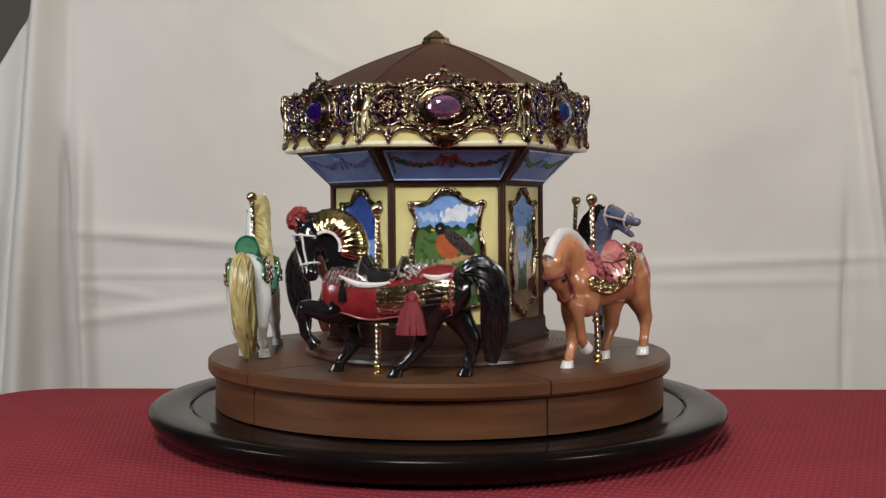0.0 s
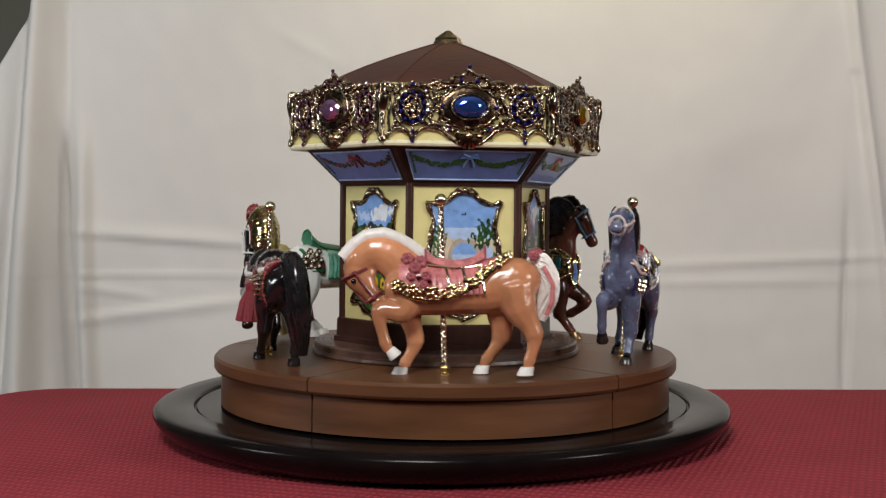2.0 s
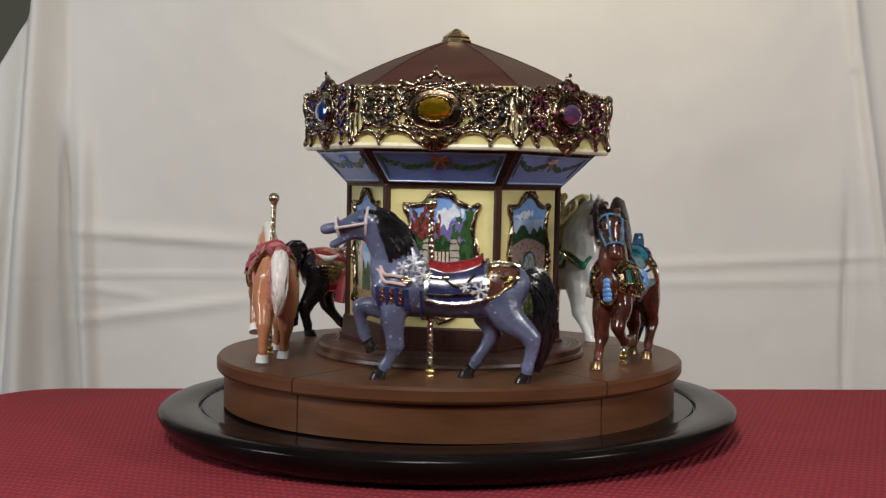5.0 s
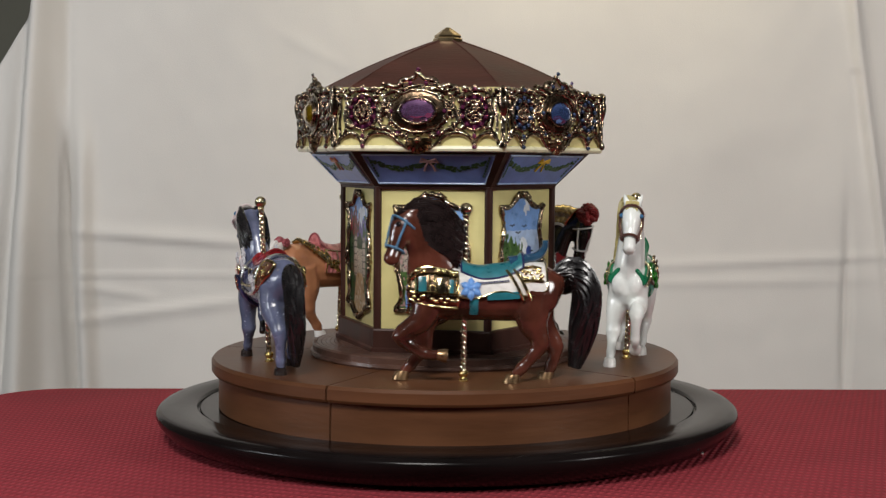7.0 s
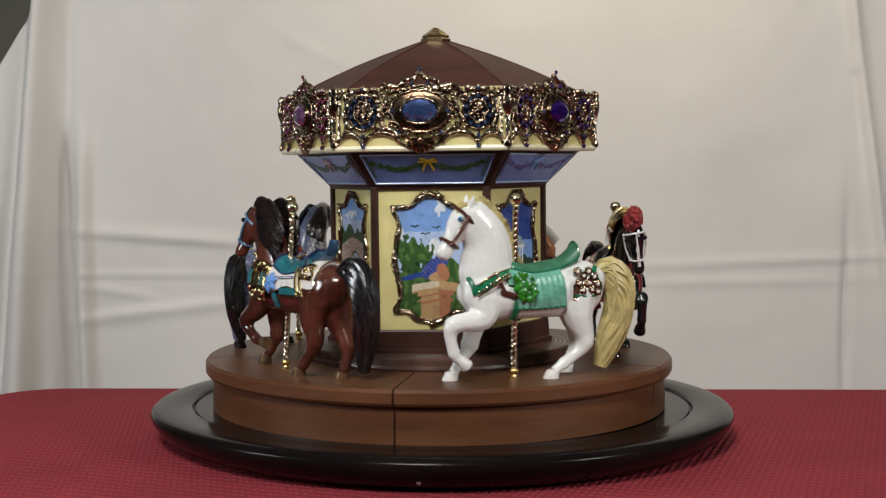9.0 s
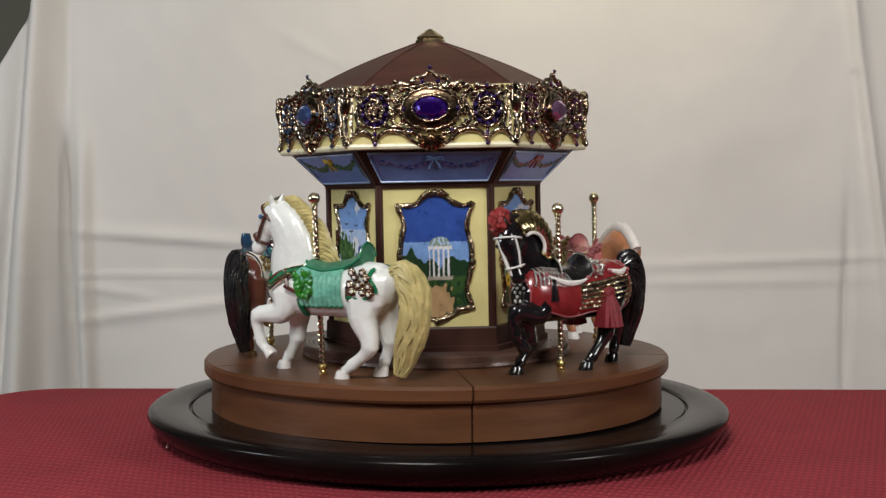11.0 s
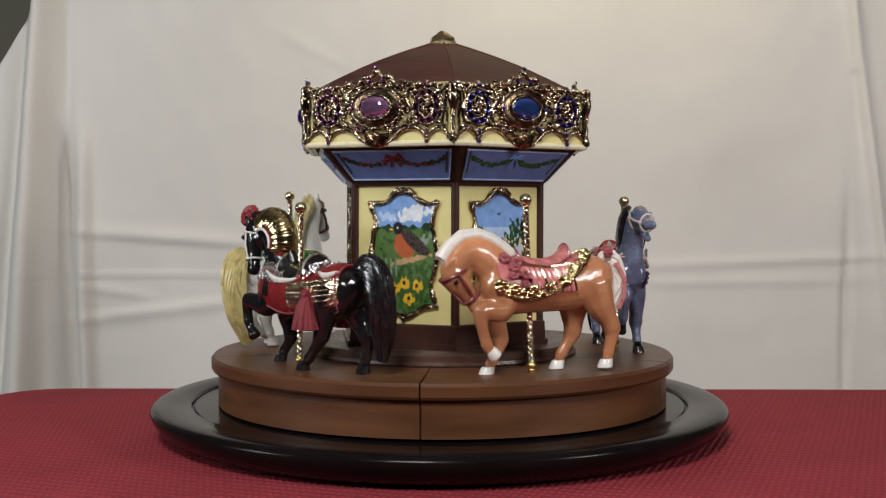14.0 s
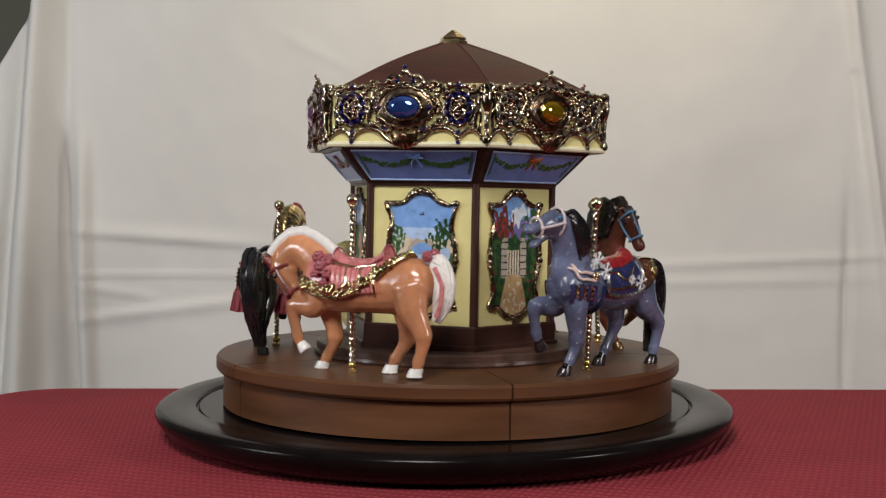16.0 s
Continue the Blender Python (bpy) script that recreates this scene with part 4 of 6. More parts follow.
def build_horse(k, spec, hide, hoof_mat, mane_mat, tail_mat, label, eye_mat):
    h = Horse()
    bm = bmesh.new()
    loops = []
    for x, z, hh, w in SECTIONS:
        loops.append([hide_pt(x, 360 * j / 18) for j in range(18)])
    rings(bm, loops)
    # shoulders, haunches and breast muscles
    for s in (-1, 1):
        ball(bm, P_(19, 49 - DROP[0], s * 6.6), 10.5 * MM, 2, 0, (0.95, 0.52, 1.25))
        ball(bm, P_(-40, 50 - DROP[0], s * 5.6), 13.0 * MM, 2, 0, (0.95, 0.50, 1.1))
        ball(bm, P_(27, 50 - DROP[0], s * 4.2), 7.0 * MM, 2, 0, (0.85, 0.8, 1.15))
    # neck and head
    yaw = spec.get("yaw", 0.0)
    base, mid, poll, nose = [Vector(p) for p in spec["neck"]]
    py = yaw * (0.4 if yaw < 10 else 0.12)
    neck = spline([(12, 0, 44), (base.x, 0, base.y), (mid.x, py * 0.4, mid.y), (poll.x, py, poll.y)], 12)
    neck = [p * MM for p in neck]
    nr = [((14.2 + (7.2 - 14.2) * (i / 11) ** 1.25) * MM, (9.6 + (5.2 - 9.6) * (i / 11) ** 0.9) * MM) for i in range(12)]
    full = spec.get("full_neck", 1.0)
    slim = spec.get("slim", 1.0)
    nr = [(a, b * (1 + (slim - 1) * min(1, i / 4))) for i, (a, b) in enumerate(nr)]
    nr = [(a * (1 + (full - 1) * min(1, i / 4)), b * (1 + (full - 1) * 0.5 * min(1, i / 4))) for i, (a, b) in enumerate(nr)]
    tube(bm, neck, nr, 14)
    p0, p1 = P_(poll.x, poll.y, py), P_(nose.x, nose.y, yaw)
    hd = (p1 - p0)
    head = [p0 + hd * s for s in (-0.16, 0.0, 0.18, 0.36, 0.55, 0.74, 0.90, 1.0, 1.05)]
    L = hd.length / MM / 30.0
    slim_muzzle = (1, 1, 1, 0.95, 0.82, 0.70, 0.66, 0.70, 0.8) if spec.get("open") else (1,) * 9
    tube(bm, head, [(a * g * MM * (0.5 + 0.5 * L), b * MM) for g, (a, b) in zip(slim_muzzle, ((3.2, 3.4), (6.4, 5.6), (8.0, 6.0), (7.4, 5.4), (5.5, 4.2), (4.6, 3.6), (5.0, 4.0), (4.2, 3.6), (2.0, 1.8)))], 12)
    hdir = hd.normalized()
    side = Vector((0, 1, 0))
    side = (side - hdir * side.dot(hdir)).normalized()
    front = -(hdir.cross(side))           # forehead side
    if front.dot(Vector((1, 0, 0.6))) < 0:
        front = -front
    jaw = p0 + hd * 0.27 - front * 4.6 * MM
    ball(bm, jaw, 5.1 * MM, 2, 0, (1, 0.85, 1))
    if spec.get("open"):
        tube(bm, [p0 + hd * 0.36 - front * 4.2 * MM, p0 + hd * 0.66 - front * 7.4 * MM, p0 + hd * 0.84 - front * 9.0 * MM, p0 + hd * 0.93 - front * 9.4 * MM], [3.6 * MM, 2.5 * MM, 2.4 * MM, 1.6 * MM], 8)
    for s in (-1, 1):
        e0 = p0 - hdir * 2.5 * MM + side * s * 3.2 * MM + front * 1.0 * MM
        up = (-hdir * 0.75 + front * 0.25 + side * s * 0.25).normalized()
        if spec.get("ears_back"):
            up = (-hdir * 0.4 - front * 0.75 + side * s * 0.3).normalized()
        tube(bm, [e0 - up * MM, e0 + up * 2.5 * MM, e0 + up * 5.0 * MM, e0 + up * 7.6 * MM], [1.7 * MM, 2.0 * MM, 1.5 * MM, 0.4 * MM], 8, False, front)
        ball(bm, p0 + hd * 1.0 + side * s * 1.7 * MM + front * 1.5 * MM, 1.2 * MM, 1)
        ball(bm, p0 + hd * 0.20 + side * s * 4.1 * MM + front * 3.4 * MM, 2.1 * MM, 1)
    # legs
    hooves, socks = [], []
    for (y, front_leg, pts) in spec["legs"]:
        P = [P_(x, z, y * (0.55 if i == 0 else 0.9 if i == 1 else 1.0)) for i, (x, z) in enumerate(pts)]
        R = FRONT_R if front_leg else REAR_R
        Q = spline([tuple(p) for p in P], 21)
        rr = []
        for i in range(21):
            s = i / 20 * (len(P) - 1)
            j = min(int(s), len(P) - 2)
            r = R[j] + (R[j + 1] - R[j]) * (s - j)
            r += 1.3 * math.exp(-((s - 2) / 0.20) ** 2) + 0.8 * math.exp(-((s - 3) / 0.18) ** 2)
            rr.append((r * MM * 1.08, r * MM * 0.92))
        tube(bm, Q, rr, 10)
        hooves.append((P[-1], (P[-1] - P[-2]).normalized(), P[-1].z < 4.5 * MM))
        socks.append((Q[17:], [(a + (0.02 * i) * MM, b + (0.02 * i) * MM) for i, (a, b) in enumerate(rr[17:])]))
    me = mesh_of("carousel_horse", bm, hide)
    body = new("carousel_horse", me)
    body.parent = carousel
    rm = body.modifiers.new("one_skin", "REMESH")
    rm.mode, rm.voxel_size, rm.use_smooth_shade = "VOXEL", 0.0010, True
    sm = body.modifiers.new("soft_form", "SMOOTH")
    sm.factor, sm.iterations = 0.5, 4
    tagged(body, label)
    a = radians(PHP + 72 * k)
    r = 0.145 * U
    m = Matrix(((math.sin(a), math.cos(a), 0, r * math.cos(a)), (-math.cos(a), math.sin(a), 0, r * math.sin(a)), (0, 0, 1, zz(-0.1325)), (0, 0, 0, 1)))
    dx, dy = spec["tilt"]
    tilt = Matrix.Rotation(math.hypot(dx, dy) / 0.122, 4, Vector((-dy, dx, 0)))
    here = Matrix.Translation(m.translation)
    body.matrix_basis = LOW @ here @ tilt @ here.inverted() @ m @ Matrix.Rotation(radians(spec.get("turn", 0)), 4, "Z")
    h.body, h.spec, h.neck, h.nr, h.p0, h.p1, h.hd, h.hdir, h.side, h.front = body, spec, neck, nr, p0, p1, hd, hdir, side, front
    # hooves
    for p, d, down in hooves:
        hb = bmesh.new()
        if down:
            c = Vector((p.x, p.y, 0))
            loops = [[c + Vector(((o + rad * 1.2 * math.cos(t)) * MM, rad * math.sin(t) * MM, z * MM)) for t in [2 * math.pi * j / 12 for j in range(12)]]
                     for rad, z, o in ((3.9, 0.1, 1.6), (3.8, 1.2, 1.5), (3.5, 3.6, 0.6), (3.2, 4.8, 0.1))]
            rings(hb, loops)
        else:
            tube(hb, [p - d * 1.4 * MM, p + d * 0.6 * MM, p + d * 3.2 * MM, p + d * 4.2 * MM], [2.9 * MM, 3.3 * MM, 3.9 * MM, 3.6 * MM], 12)
        part("hoof", hb, hoof_mat, body)
    if "sock" in spec:
        for line, rr in socks:
            sb = bmesh.new()
            tube(sb, line, rr, 10)
            part("sock", sb, spec["sock"], body, "dark lower leg")
    # eyes
    for s in (-1, 1):
        eb = bmesh.new()
        c = p0 + hd * 0.22 + side * s * 5.7 * MM + front * 3.4 * MM
        ball(eb, c, 1.45 * MM, 2)
        part("eye", eb, eye_mat, body)
    # pole
    pole_top = spec["pole"]
    pb = bmesh.new()
    n = 150
    tube(pb, [Vector((0, 0, (3.0 + (pole_top - 6) * i / n) * MM)) for i in range(n + 1)], 1.6 * MM, 12, False, Vector((1, 0, 0)), 0, 0.42, 3)
    pole = part("pole", pb, PALE_GOLD, body, "twisted gilt pole with ball ends")
    kb = bmesh.new()
    lathe(kb, [(x * MM, (pole_top + z) * MM) for x, z in ((0, -6.9), (1.9, -6.7), (2.2, -6.2), (1.9, -5.6), (1.5, -5.2))]
          + [(3.5 * math.sin(radians(a)) * MM, (pole_top - 2.4 - 3.5 * math.cos(radians(a))) * MM) for a in range(30, 181, 15)], 24)
    part("knob", kb, GOLD, body)
    fb = bmesh.new()
    lathe(fb, [(x * MM, z * MM) for x, z in ((0, 0), (2.7, 0), (2.7, 0.9), (1.9, 1.6), (1.7, 2.2), (2.4, 3.0), (2.8, 4.3), (2.3, 5.6), (1.4, 6.2), (0, 6.4))], 20)
    part("base_knob", fb, BRASS, body)
    build_tail(h, tail_mat)
    build_mane(h, mane_mat)
    return h


def build_tail(h, m):
    rng = random.Random(11)
    t = h.spec["tail"]
    line = [p * MM for p in spline([(x, -t.get("sway", 0) * i / (len(t["line"]) - 1), z) for i, (x, z) in enumerate(t["line"])], 16)]
    w = t["r"]
    prof = [(2.2 + (w - 2.2) * min(1, (i / 15) / 0.30) - (w * 0.55) * max(0, (i / 15 - 0.72) / 0.28)) for i in range(16)]
    bm = bmesh.new()
    tube(bm, line, [(p * 0.92 * MM, p * 0.72 * MM) for p in prof], 12)
    for s in range(26):
        a = 2 * math.pi * s / 26
        ph = rng.uniform(0, 6)
        pts, rad = [], []
        for i, (c, p) in enumerate(zip(line, prof)):
            d = (line[min(i + 1, 15)] - line[max(i - 1, 0)]).normalized()
            sd = Vector((0, 1, 0))
            wv = d.cross(sd)
            aa = a + 0.55 * math.sin(i * 0.55 + ph)
            pts.append(c + wv * (p * 0.92 * MM * math.cos(aa)) + sd * (p * 0.74 * MM * math.sin(aa)))
            rad.append(max(0.35, 0.17 * p) * MM * (1 if i < 14 else 0.6))
        tube(bm, pts, rad, 5)
    part("tail", bm, m, h.body, t.get("label", ""))


def build_swept_hair(bm, s, rng):
    """Wavy locks that start along the cheek line, rise over the crest and fall behind the neck, on both sides."""
    (x0, z0), (x1, z1) = s["root"]
    (e0, g0), (e1, g1) = s["tips"]
    for sg in (1, -1):
        for j in range(s["count"]):
            f = j / (s["count"] - 1)
            w = rng.uniform(0, 6)
            y = sg * (3.0 + 5.6 * math.sin(math.pi * (0.15 + 0.55 * f)))
            a = Vector((x0 + (x1 - x0) * f, y * 0.75, z0 + (z1 - z0) * f))
            b = Vector((e0 + (e1 - e0) * f + rng.uniform(-1.6, 1.6), y * 0.75, g0 + (g1 - g0) * f + rng.uniform(-2, 2)))
            up = s["arch"] * (1.15 - 0.75 * f)
            pts = spline([tuple(a), tuple(a.lerp(b, 0.22) + Vector((0, sg * 1.6, up * 0.85))), tuple(a.lerp(b, 0.55) + Vector((-1.0, sg * 1.8, up))), tuple(a.lerp(b, 0.85) + Vector((-1.8, sg, up * 0.35))), tuple(b)], 13)
            pts = [(p + Vector((0.5 * math.sin(i * 1.1 + w), 0, 0.7 * math.sin(i * 1.25 + w)))) * MM for i, p in enumerate(pts)]
            tube(bm, pts, [MM * s.get("thick", 1.2) * (0.7 + 0.5 * math.sin(math.pi * (0.2 + 0.65 * i / 12))) * (1.0 if i < 11 else 0.55) for i in range(13)], 6)


def build_mane(h, m):
    rng = random.Random(5)
    s = h.spec["mane"]
    bm = bmesh.new()
    n = len(h.neck)
    crest = []
    for i in range(n):
        d = (h.neck[min(i + 1, n - 1)] - h.neck[max(i - 1, 0)]).normalized()
        wv = d.cross(Vector((0, 1, 0)))
        crest.append((h.neck[i] + wv * h.nr[i][0] * 0.93, wv, d))
    if s["kind"] == "roach":
        i0 = int(s.get("from", 0.22) * (n - 1))
        tube(bm, [c[0] + c[1] * s["length"] * 0.25 * MM for c in crest[i0:]], [(s["length"] * 0.85 * MM, 3.4 * MM)] * (n - i0), 12)
    if s["kind"] == "sweep":
        build_swept_hair(bm, s, rng)
    count = 0 if s["kind"] == "sweep" else s.get("count", 46)
    for j in range(count):
        f = (s.get("from", 0.22) + (1 - s.get("from", 0.22)) * j / (count - 1)) * (n - 1)
        i = min(int(f), n - 2)
        g = f - i
        c = crest[i][0].lerp(crest[i + 1][0], g)
        wv = crest[i][1].lerp(crest[i + 1][1], g).normalized()
        d = crest[i][2]
        ln = s["length"] * rng.uniform(0.75, 1.1)
        sg = s["side"] if s["side"] else rng.choice((-1, 1))
        width = (h.nr[i][1] / MM)
        if s["kind"] == "roach":
            pts = [c - wv * 1.5 * MM + Vector((0, rng.uniform(-2.2, 2.2), 0)) * MM, c + wv * ln * 0.5 * MM - d * 0.7 * MM + Vector((0, rng.uniform(-2, 2) , 0)) * MM,
                   c + wv * ln * MM - d * 3.0 * MM + Vector((0, rng.uniform(-2.2, 2.2), 0)) * MM]
            tube(bm, pts, [1.2 * MM, 1.1 * MM, 0.5 * MM], 6)
        else:
            wave = rng.uniform(0, 6)
            pts, rad = [], []
            for q in range(8):
                u = q / 7
                yy = sg * (width + 1.4) * math.sin(min(1.0, u * 2.2) * math.pi / 2) + rng.uniform(-0.3, 0.3)
                drop = ln * max(0, u - 0.12) * 1.1
                back = s.get("back", 0.25) * ln * u + 1.5 * math.sin(u * 6 + wave) * s.get("wavy", 0.6)
                lift = s.get("lift", 1.5) * math.sin(math.pi * min(1, u * 1.6))
                pts.append(c + wv * (lift + 0.0) * MM + Vector((-back, yy, -drop)) * MM)
                rad.append((1.9 if q < 6 else 1.2) * MM * s.get("thick", 1.0))
            tube(bm, pts, rad, 6)
    # forelock
    if s.get("forelock"):
        for j in range(8):
            o = h.p0 - h.hdir * 3.0 * MM + h.side * (j - 3.5) * 0.8 * MM
            pts = [o - h.front * MM, o + h.front * 4.5 * MM + h.hdir * 1.0 * MM, o + h.front * (5.6 + 0.4 * (j % 2)) * MM + h.hdir * 5 * MM, o + h.front * 5.2 * MM + h.hdir * (8 + j % 3) * MM]
            tube(bm, pts, [1.3 * MM, 1.4 * MM, 1.1 * MM, 0.5 * MM], 6)
    part("mane", bm, m, h.body)


def bridle(h, m, r=0.75, stud=None, label="", studs=True):
    bm = bmesh.new()

    def ring(s, grow=0.7, slant=0.0):
        L = h.hd.length / MM / 30.0
        tab = ((0.0, 6.2, 5.4), (0.18, 7.9, 5.9), (0.36, 7.6, 5.5), (0.55, 6.0, 4.5), (0.74, 5.0, 3.9), (1.0, 4.7, 3.7))
        for a, b in zip(tab, tab[1:]):
            if s <= b[0]:
                f = (s - a[0]) / (b[0] - a[0])
                A, B = a[1] + (b[1] - a[1]) * f, a[2] + (b[2] - a[2]) * f
                break
        A = A * (0.5 + 0.5 * L) + grow
        B += grow
        c = h.p0 + h.hd * s
        return [c + h.front * (A * math.cos(t) * MM) + h.side * (B * math.sin(t) * MM) - h.hdir * (slant * math.cos(t) * MM) for t in [2 * math.pi * j / 20 for j in range(20)]]
    nb, bb = ring(0.70, 0.5), ring(0.12, 0.8, 2.0)
    tube(bm, nb, r * MM, 6, True, h.hdir), tube(bm, bb, r * MM, 6, True, h.hdir)
    for j in (5, 15):
        tube(bm, [bb[j], bb[j].lerp(nb[j], 0.5) + h.side * (0.9 if j == 5 else -0.9) * MM, nb[j]], r * MM, 6, False, h.front)
        ball(bm, nb[j], r * 1.9 * MM, 1)
        ball(bm, bb[j], r * 1.7 * MM, 1)
    if stud:
        tube(bm, [bb[0], h.p0 + h.hd * 0.4 + h.front * 6.6 * MM, nb[0]], r * 0.9 * MM, 6, False, h.side)
    part("bridle", bm, m, h.body, label)
    return nb, bb


def saddle(h, m, x0=-17, x1=9, label="", cantle=7.0, pommel=5.0, ang=42, edge=None):
    """A seat that dips in the middle and rises to the cantle."""
    bm = bmesh.new()
    nx, na = 14, 12
    top, low = [], []
    for i in range(nx + 1):
        f = i / nx
        x = x0 + (x1 - x0) * f
        rise = 3.6 + cantle * max(0, 1 - f / 0.30) ** 2 + pommel * max(0, (f - 0.75) / 0.25) ** 2
        A = ang * (0.75 + 0.25 * math.sin(math.pi * f))
        top.append([hide_pt(x, -A + 2 * A * j / na, rise * (1 - 0.55 * abs(2 * j / na - 1) ** 2)) for j in range(na + 1)])
        low.append([hide_pt(x, -A + 2 * A * j / na, 0.2) for j in range(na + 1)])
    loops = [t + l[::-1] for t, l in zip(top, low)]
    rings(bm, loops)
    part("saddle", bm, m, h.body, label)
    if edge:
        eb = bmesh.new()
        for i in (0, nx):
            tube(eb, top[i], 0.7 * MM, 6, False, Vector((1, 0, 0)))
        for j in (0, na):
            tube(eb, [t[j] for t in top], 0.6 * MM, 6, False, Vector((0, 0, 1)))
        part("saddle_piping", eb, edge, h.body)


BLACK_HIDE = mat("black_glazed_hide", (0.008, 0.007, 0.008), 0.16, 0, 0.3, 120, 0.9, 170, 0.5)
TAN_HIDE = mat("palomino_glazed_hide", (0.50, 0.215, 0.105), 0.24, 0, 0.36, 34, 0.9, 150, 0.5)
GREY_HIDE = mat("blue_grey_dappled_hide", (0.108, 0.124, 0.205), 0.26, 0, 0.55, 42, 0.40, 420, 0.4, ((0.38, 0.42, 0.56), 0.65))
BAY_HIDE = mat("bay_glazed_hide", (0.088, 0.026, 0.016), 0.22, 0, 0.70, 40, 0.9, 160, 0.5)
WHITE_HIDE = mat("white_glazed_hide", (0.83, 0.86, 0.83), 0.18, 0, 0.05, 60, 0.9, 150, 0.5)
WHITE_HAIR = mat("white_hair_paint", (0.78, 0.74, 0.70), 0.35, 0, 0.10, 200, 0.1)
BLACK_HAIR = mat("black_hair_paint", (0.010, 0.009, 0.010), 0.25, 0, 0.4, 200, 0.1, 500, 0.3)
BROWN_BLACK_HAIR = mat("brown_black_hair_paint", (0.011, 0.006, 0.006), 0.28, 0, 0.4, 200, 0.1, 500, 0.2)
BLOND_HAIR = mat("blond_hair_paint", (0.52, 0.44, 0.19), 0.35, 0, 0.22, 200, 0.15)
RED_P = mat("red_enamel", (0.21, 0.018, 0.020), 0.24, 0, 0.2, 150, 0.05, 400, 0.4)
PINK_P = mat("pink_enamel", (0.55, 0.185, 0.185), 0.28, 0, 0.25, 200, 0.08, 400, 0.3)
ROSE_P = mat("dusty_rose_enamel", (0.30, 0.070, 0.082), 0.3, 0, 0.25, 200, 0.05, 400, 0.3)
CRIMSON = mat("crimson_tassel", (0.18, 0.011, 0.019), 0.6, 0, 0.25, 400, 0.3)
NAVY_P = mat("navy_enamel", (0.022, 0.026, 0.085), 0.25, 0, 0.3, 150, 0.05, 400, 0.4)
TEAL_P = mat("teal_enamel", (0.020, 0.155, 0.190), 0.3, 0, 0.25, 150, 0.05, 400, 0.2)
SKY_P = mat("sky_blue_enamel", (0.13, 0.30, 0.66), 0.3, 0, 0.2, 200, 0.05, 400, 0.2)
WHITE_P = mat("white_enamel", (0.78, 0.76, 0.73), 0.28, 0, 0.06, 200, 0.05, 400, 0.2)
MINT_P = mat("mint_enamel", (0.16, 0.45, 0.34), 0.28, 0, 0.25, 250, 0.1, 400, 0.3)
GREEN_P = mat("emerald_enamel", (0.010, 0.165, 0.075), 0.2, 0, 0.3, 200, 0.05, 400, 0.5)
LEAF_P = mat("green_leaf_gloss", (0.022, 0.19, 0.014), 0.12, 0, 0.6, 400, 0.1, 400, 0.6)
BROWN_P = mat("brown_leather_paint", (0.080, 0.026, 0.018), 0.3, 0, 0.25, 200, 0.05, 400, 0.3)
BLACK_P = mat("black_enamel", (0.010, 0.009, 0.010), 0.22, 0, 0.3, 200, 0.05, 400, 0.3)
HOOF_GOLD = mat("bronze_hoof_paint", (0.30, 0.19, 0.10), 0.3, 0.8, 0.25, 200)
NECK_GILT = mat("yellow_gilt", (0.62, 0.49, 0.24), 0.16, 1.0, 0.35, 300, 0.5, 420)
BRONZE_BLACK = mat("black_bronze_hoof_paint", (0.045, 0.036, 0.036), 0.22, 0.6, 0.5, 300, 0.5, 400, 0.3)
SNOW_P = mat("silver_white_enamel", (0.76, 0.77, 0.80), 0.25, 0.35, 0.12, 300, 0.3, 500)
EYE_DARK = mat("dark_glass_eye", (0.008, 0.008, 0.010), 0.06, 0, 0.2, 200)
EYE_BLUE = mat("blue_glass_eye", (0.05, 0.16, 0.30), 0.08, 0, 0.3, 300)

OUT = Vector((0, 1, 0))


def both(fn):
    for s in (1, -1):
        fn(s)


def armour(h, x0, x1, a0, a1, m, parent_name, label, rows=5, cols=9, r=1.3):
    """Overlapping cast scales in rows on both flanks."""
    for s in (1, -1):
        bm = bmesh.new()
        lo, hi = (a0, a1) if s > 0 else (-a1, -a0)
        shell(bm, x0, x1, lo, hi, 1.3, 0.7, 10, 8)
        for i in range(rows):
            for j in range(cols):
                f, g = (j + 0.5 * (i % 2) + 0.25) / cols, (i + 0.5) / rows
                ball(bm, hide_pt(x0 + (x1 - x0) * min(1, f), s * (a0 + (a1 - a0) * g), 2.1), r * MM, 1, 0, (1, 0.8, 0.75))
        part(parent_name, bm, m, h.body, label)


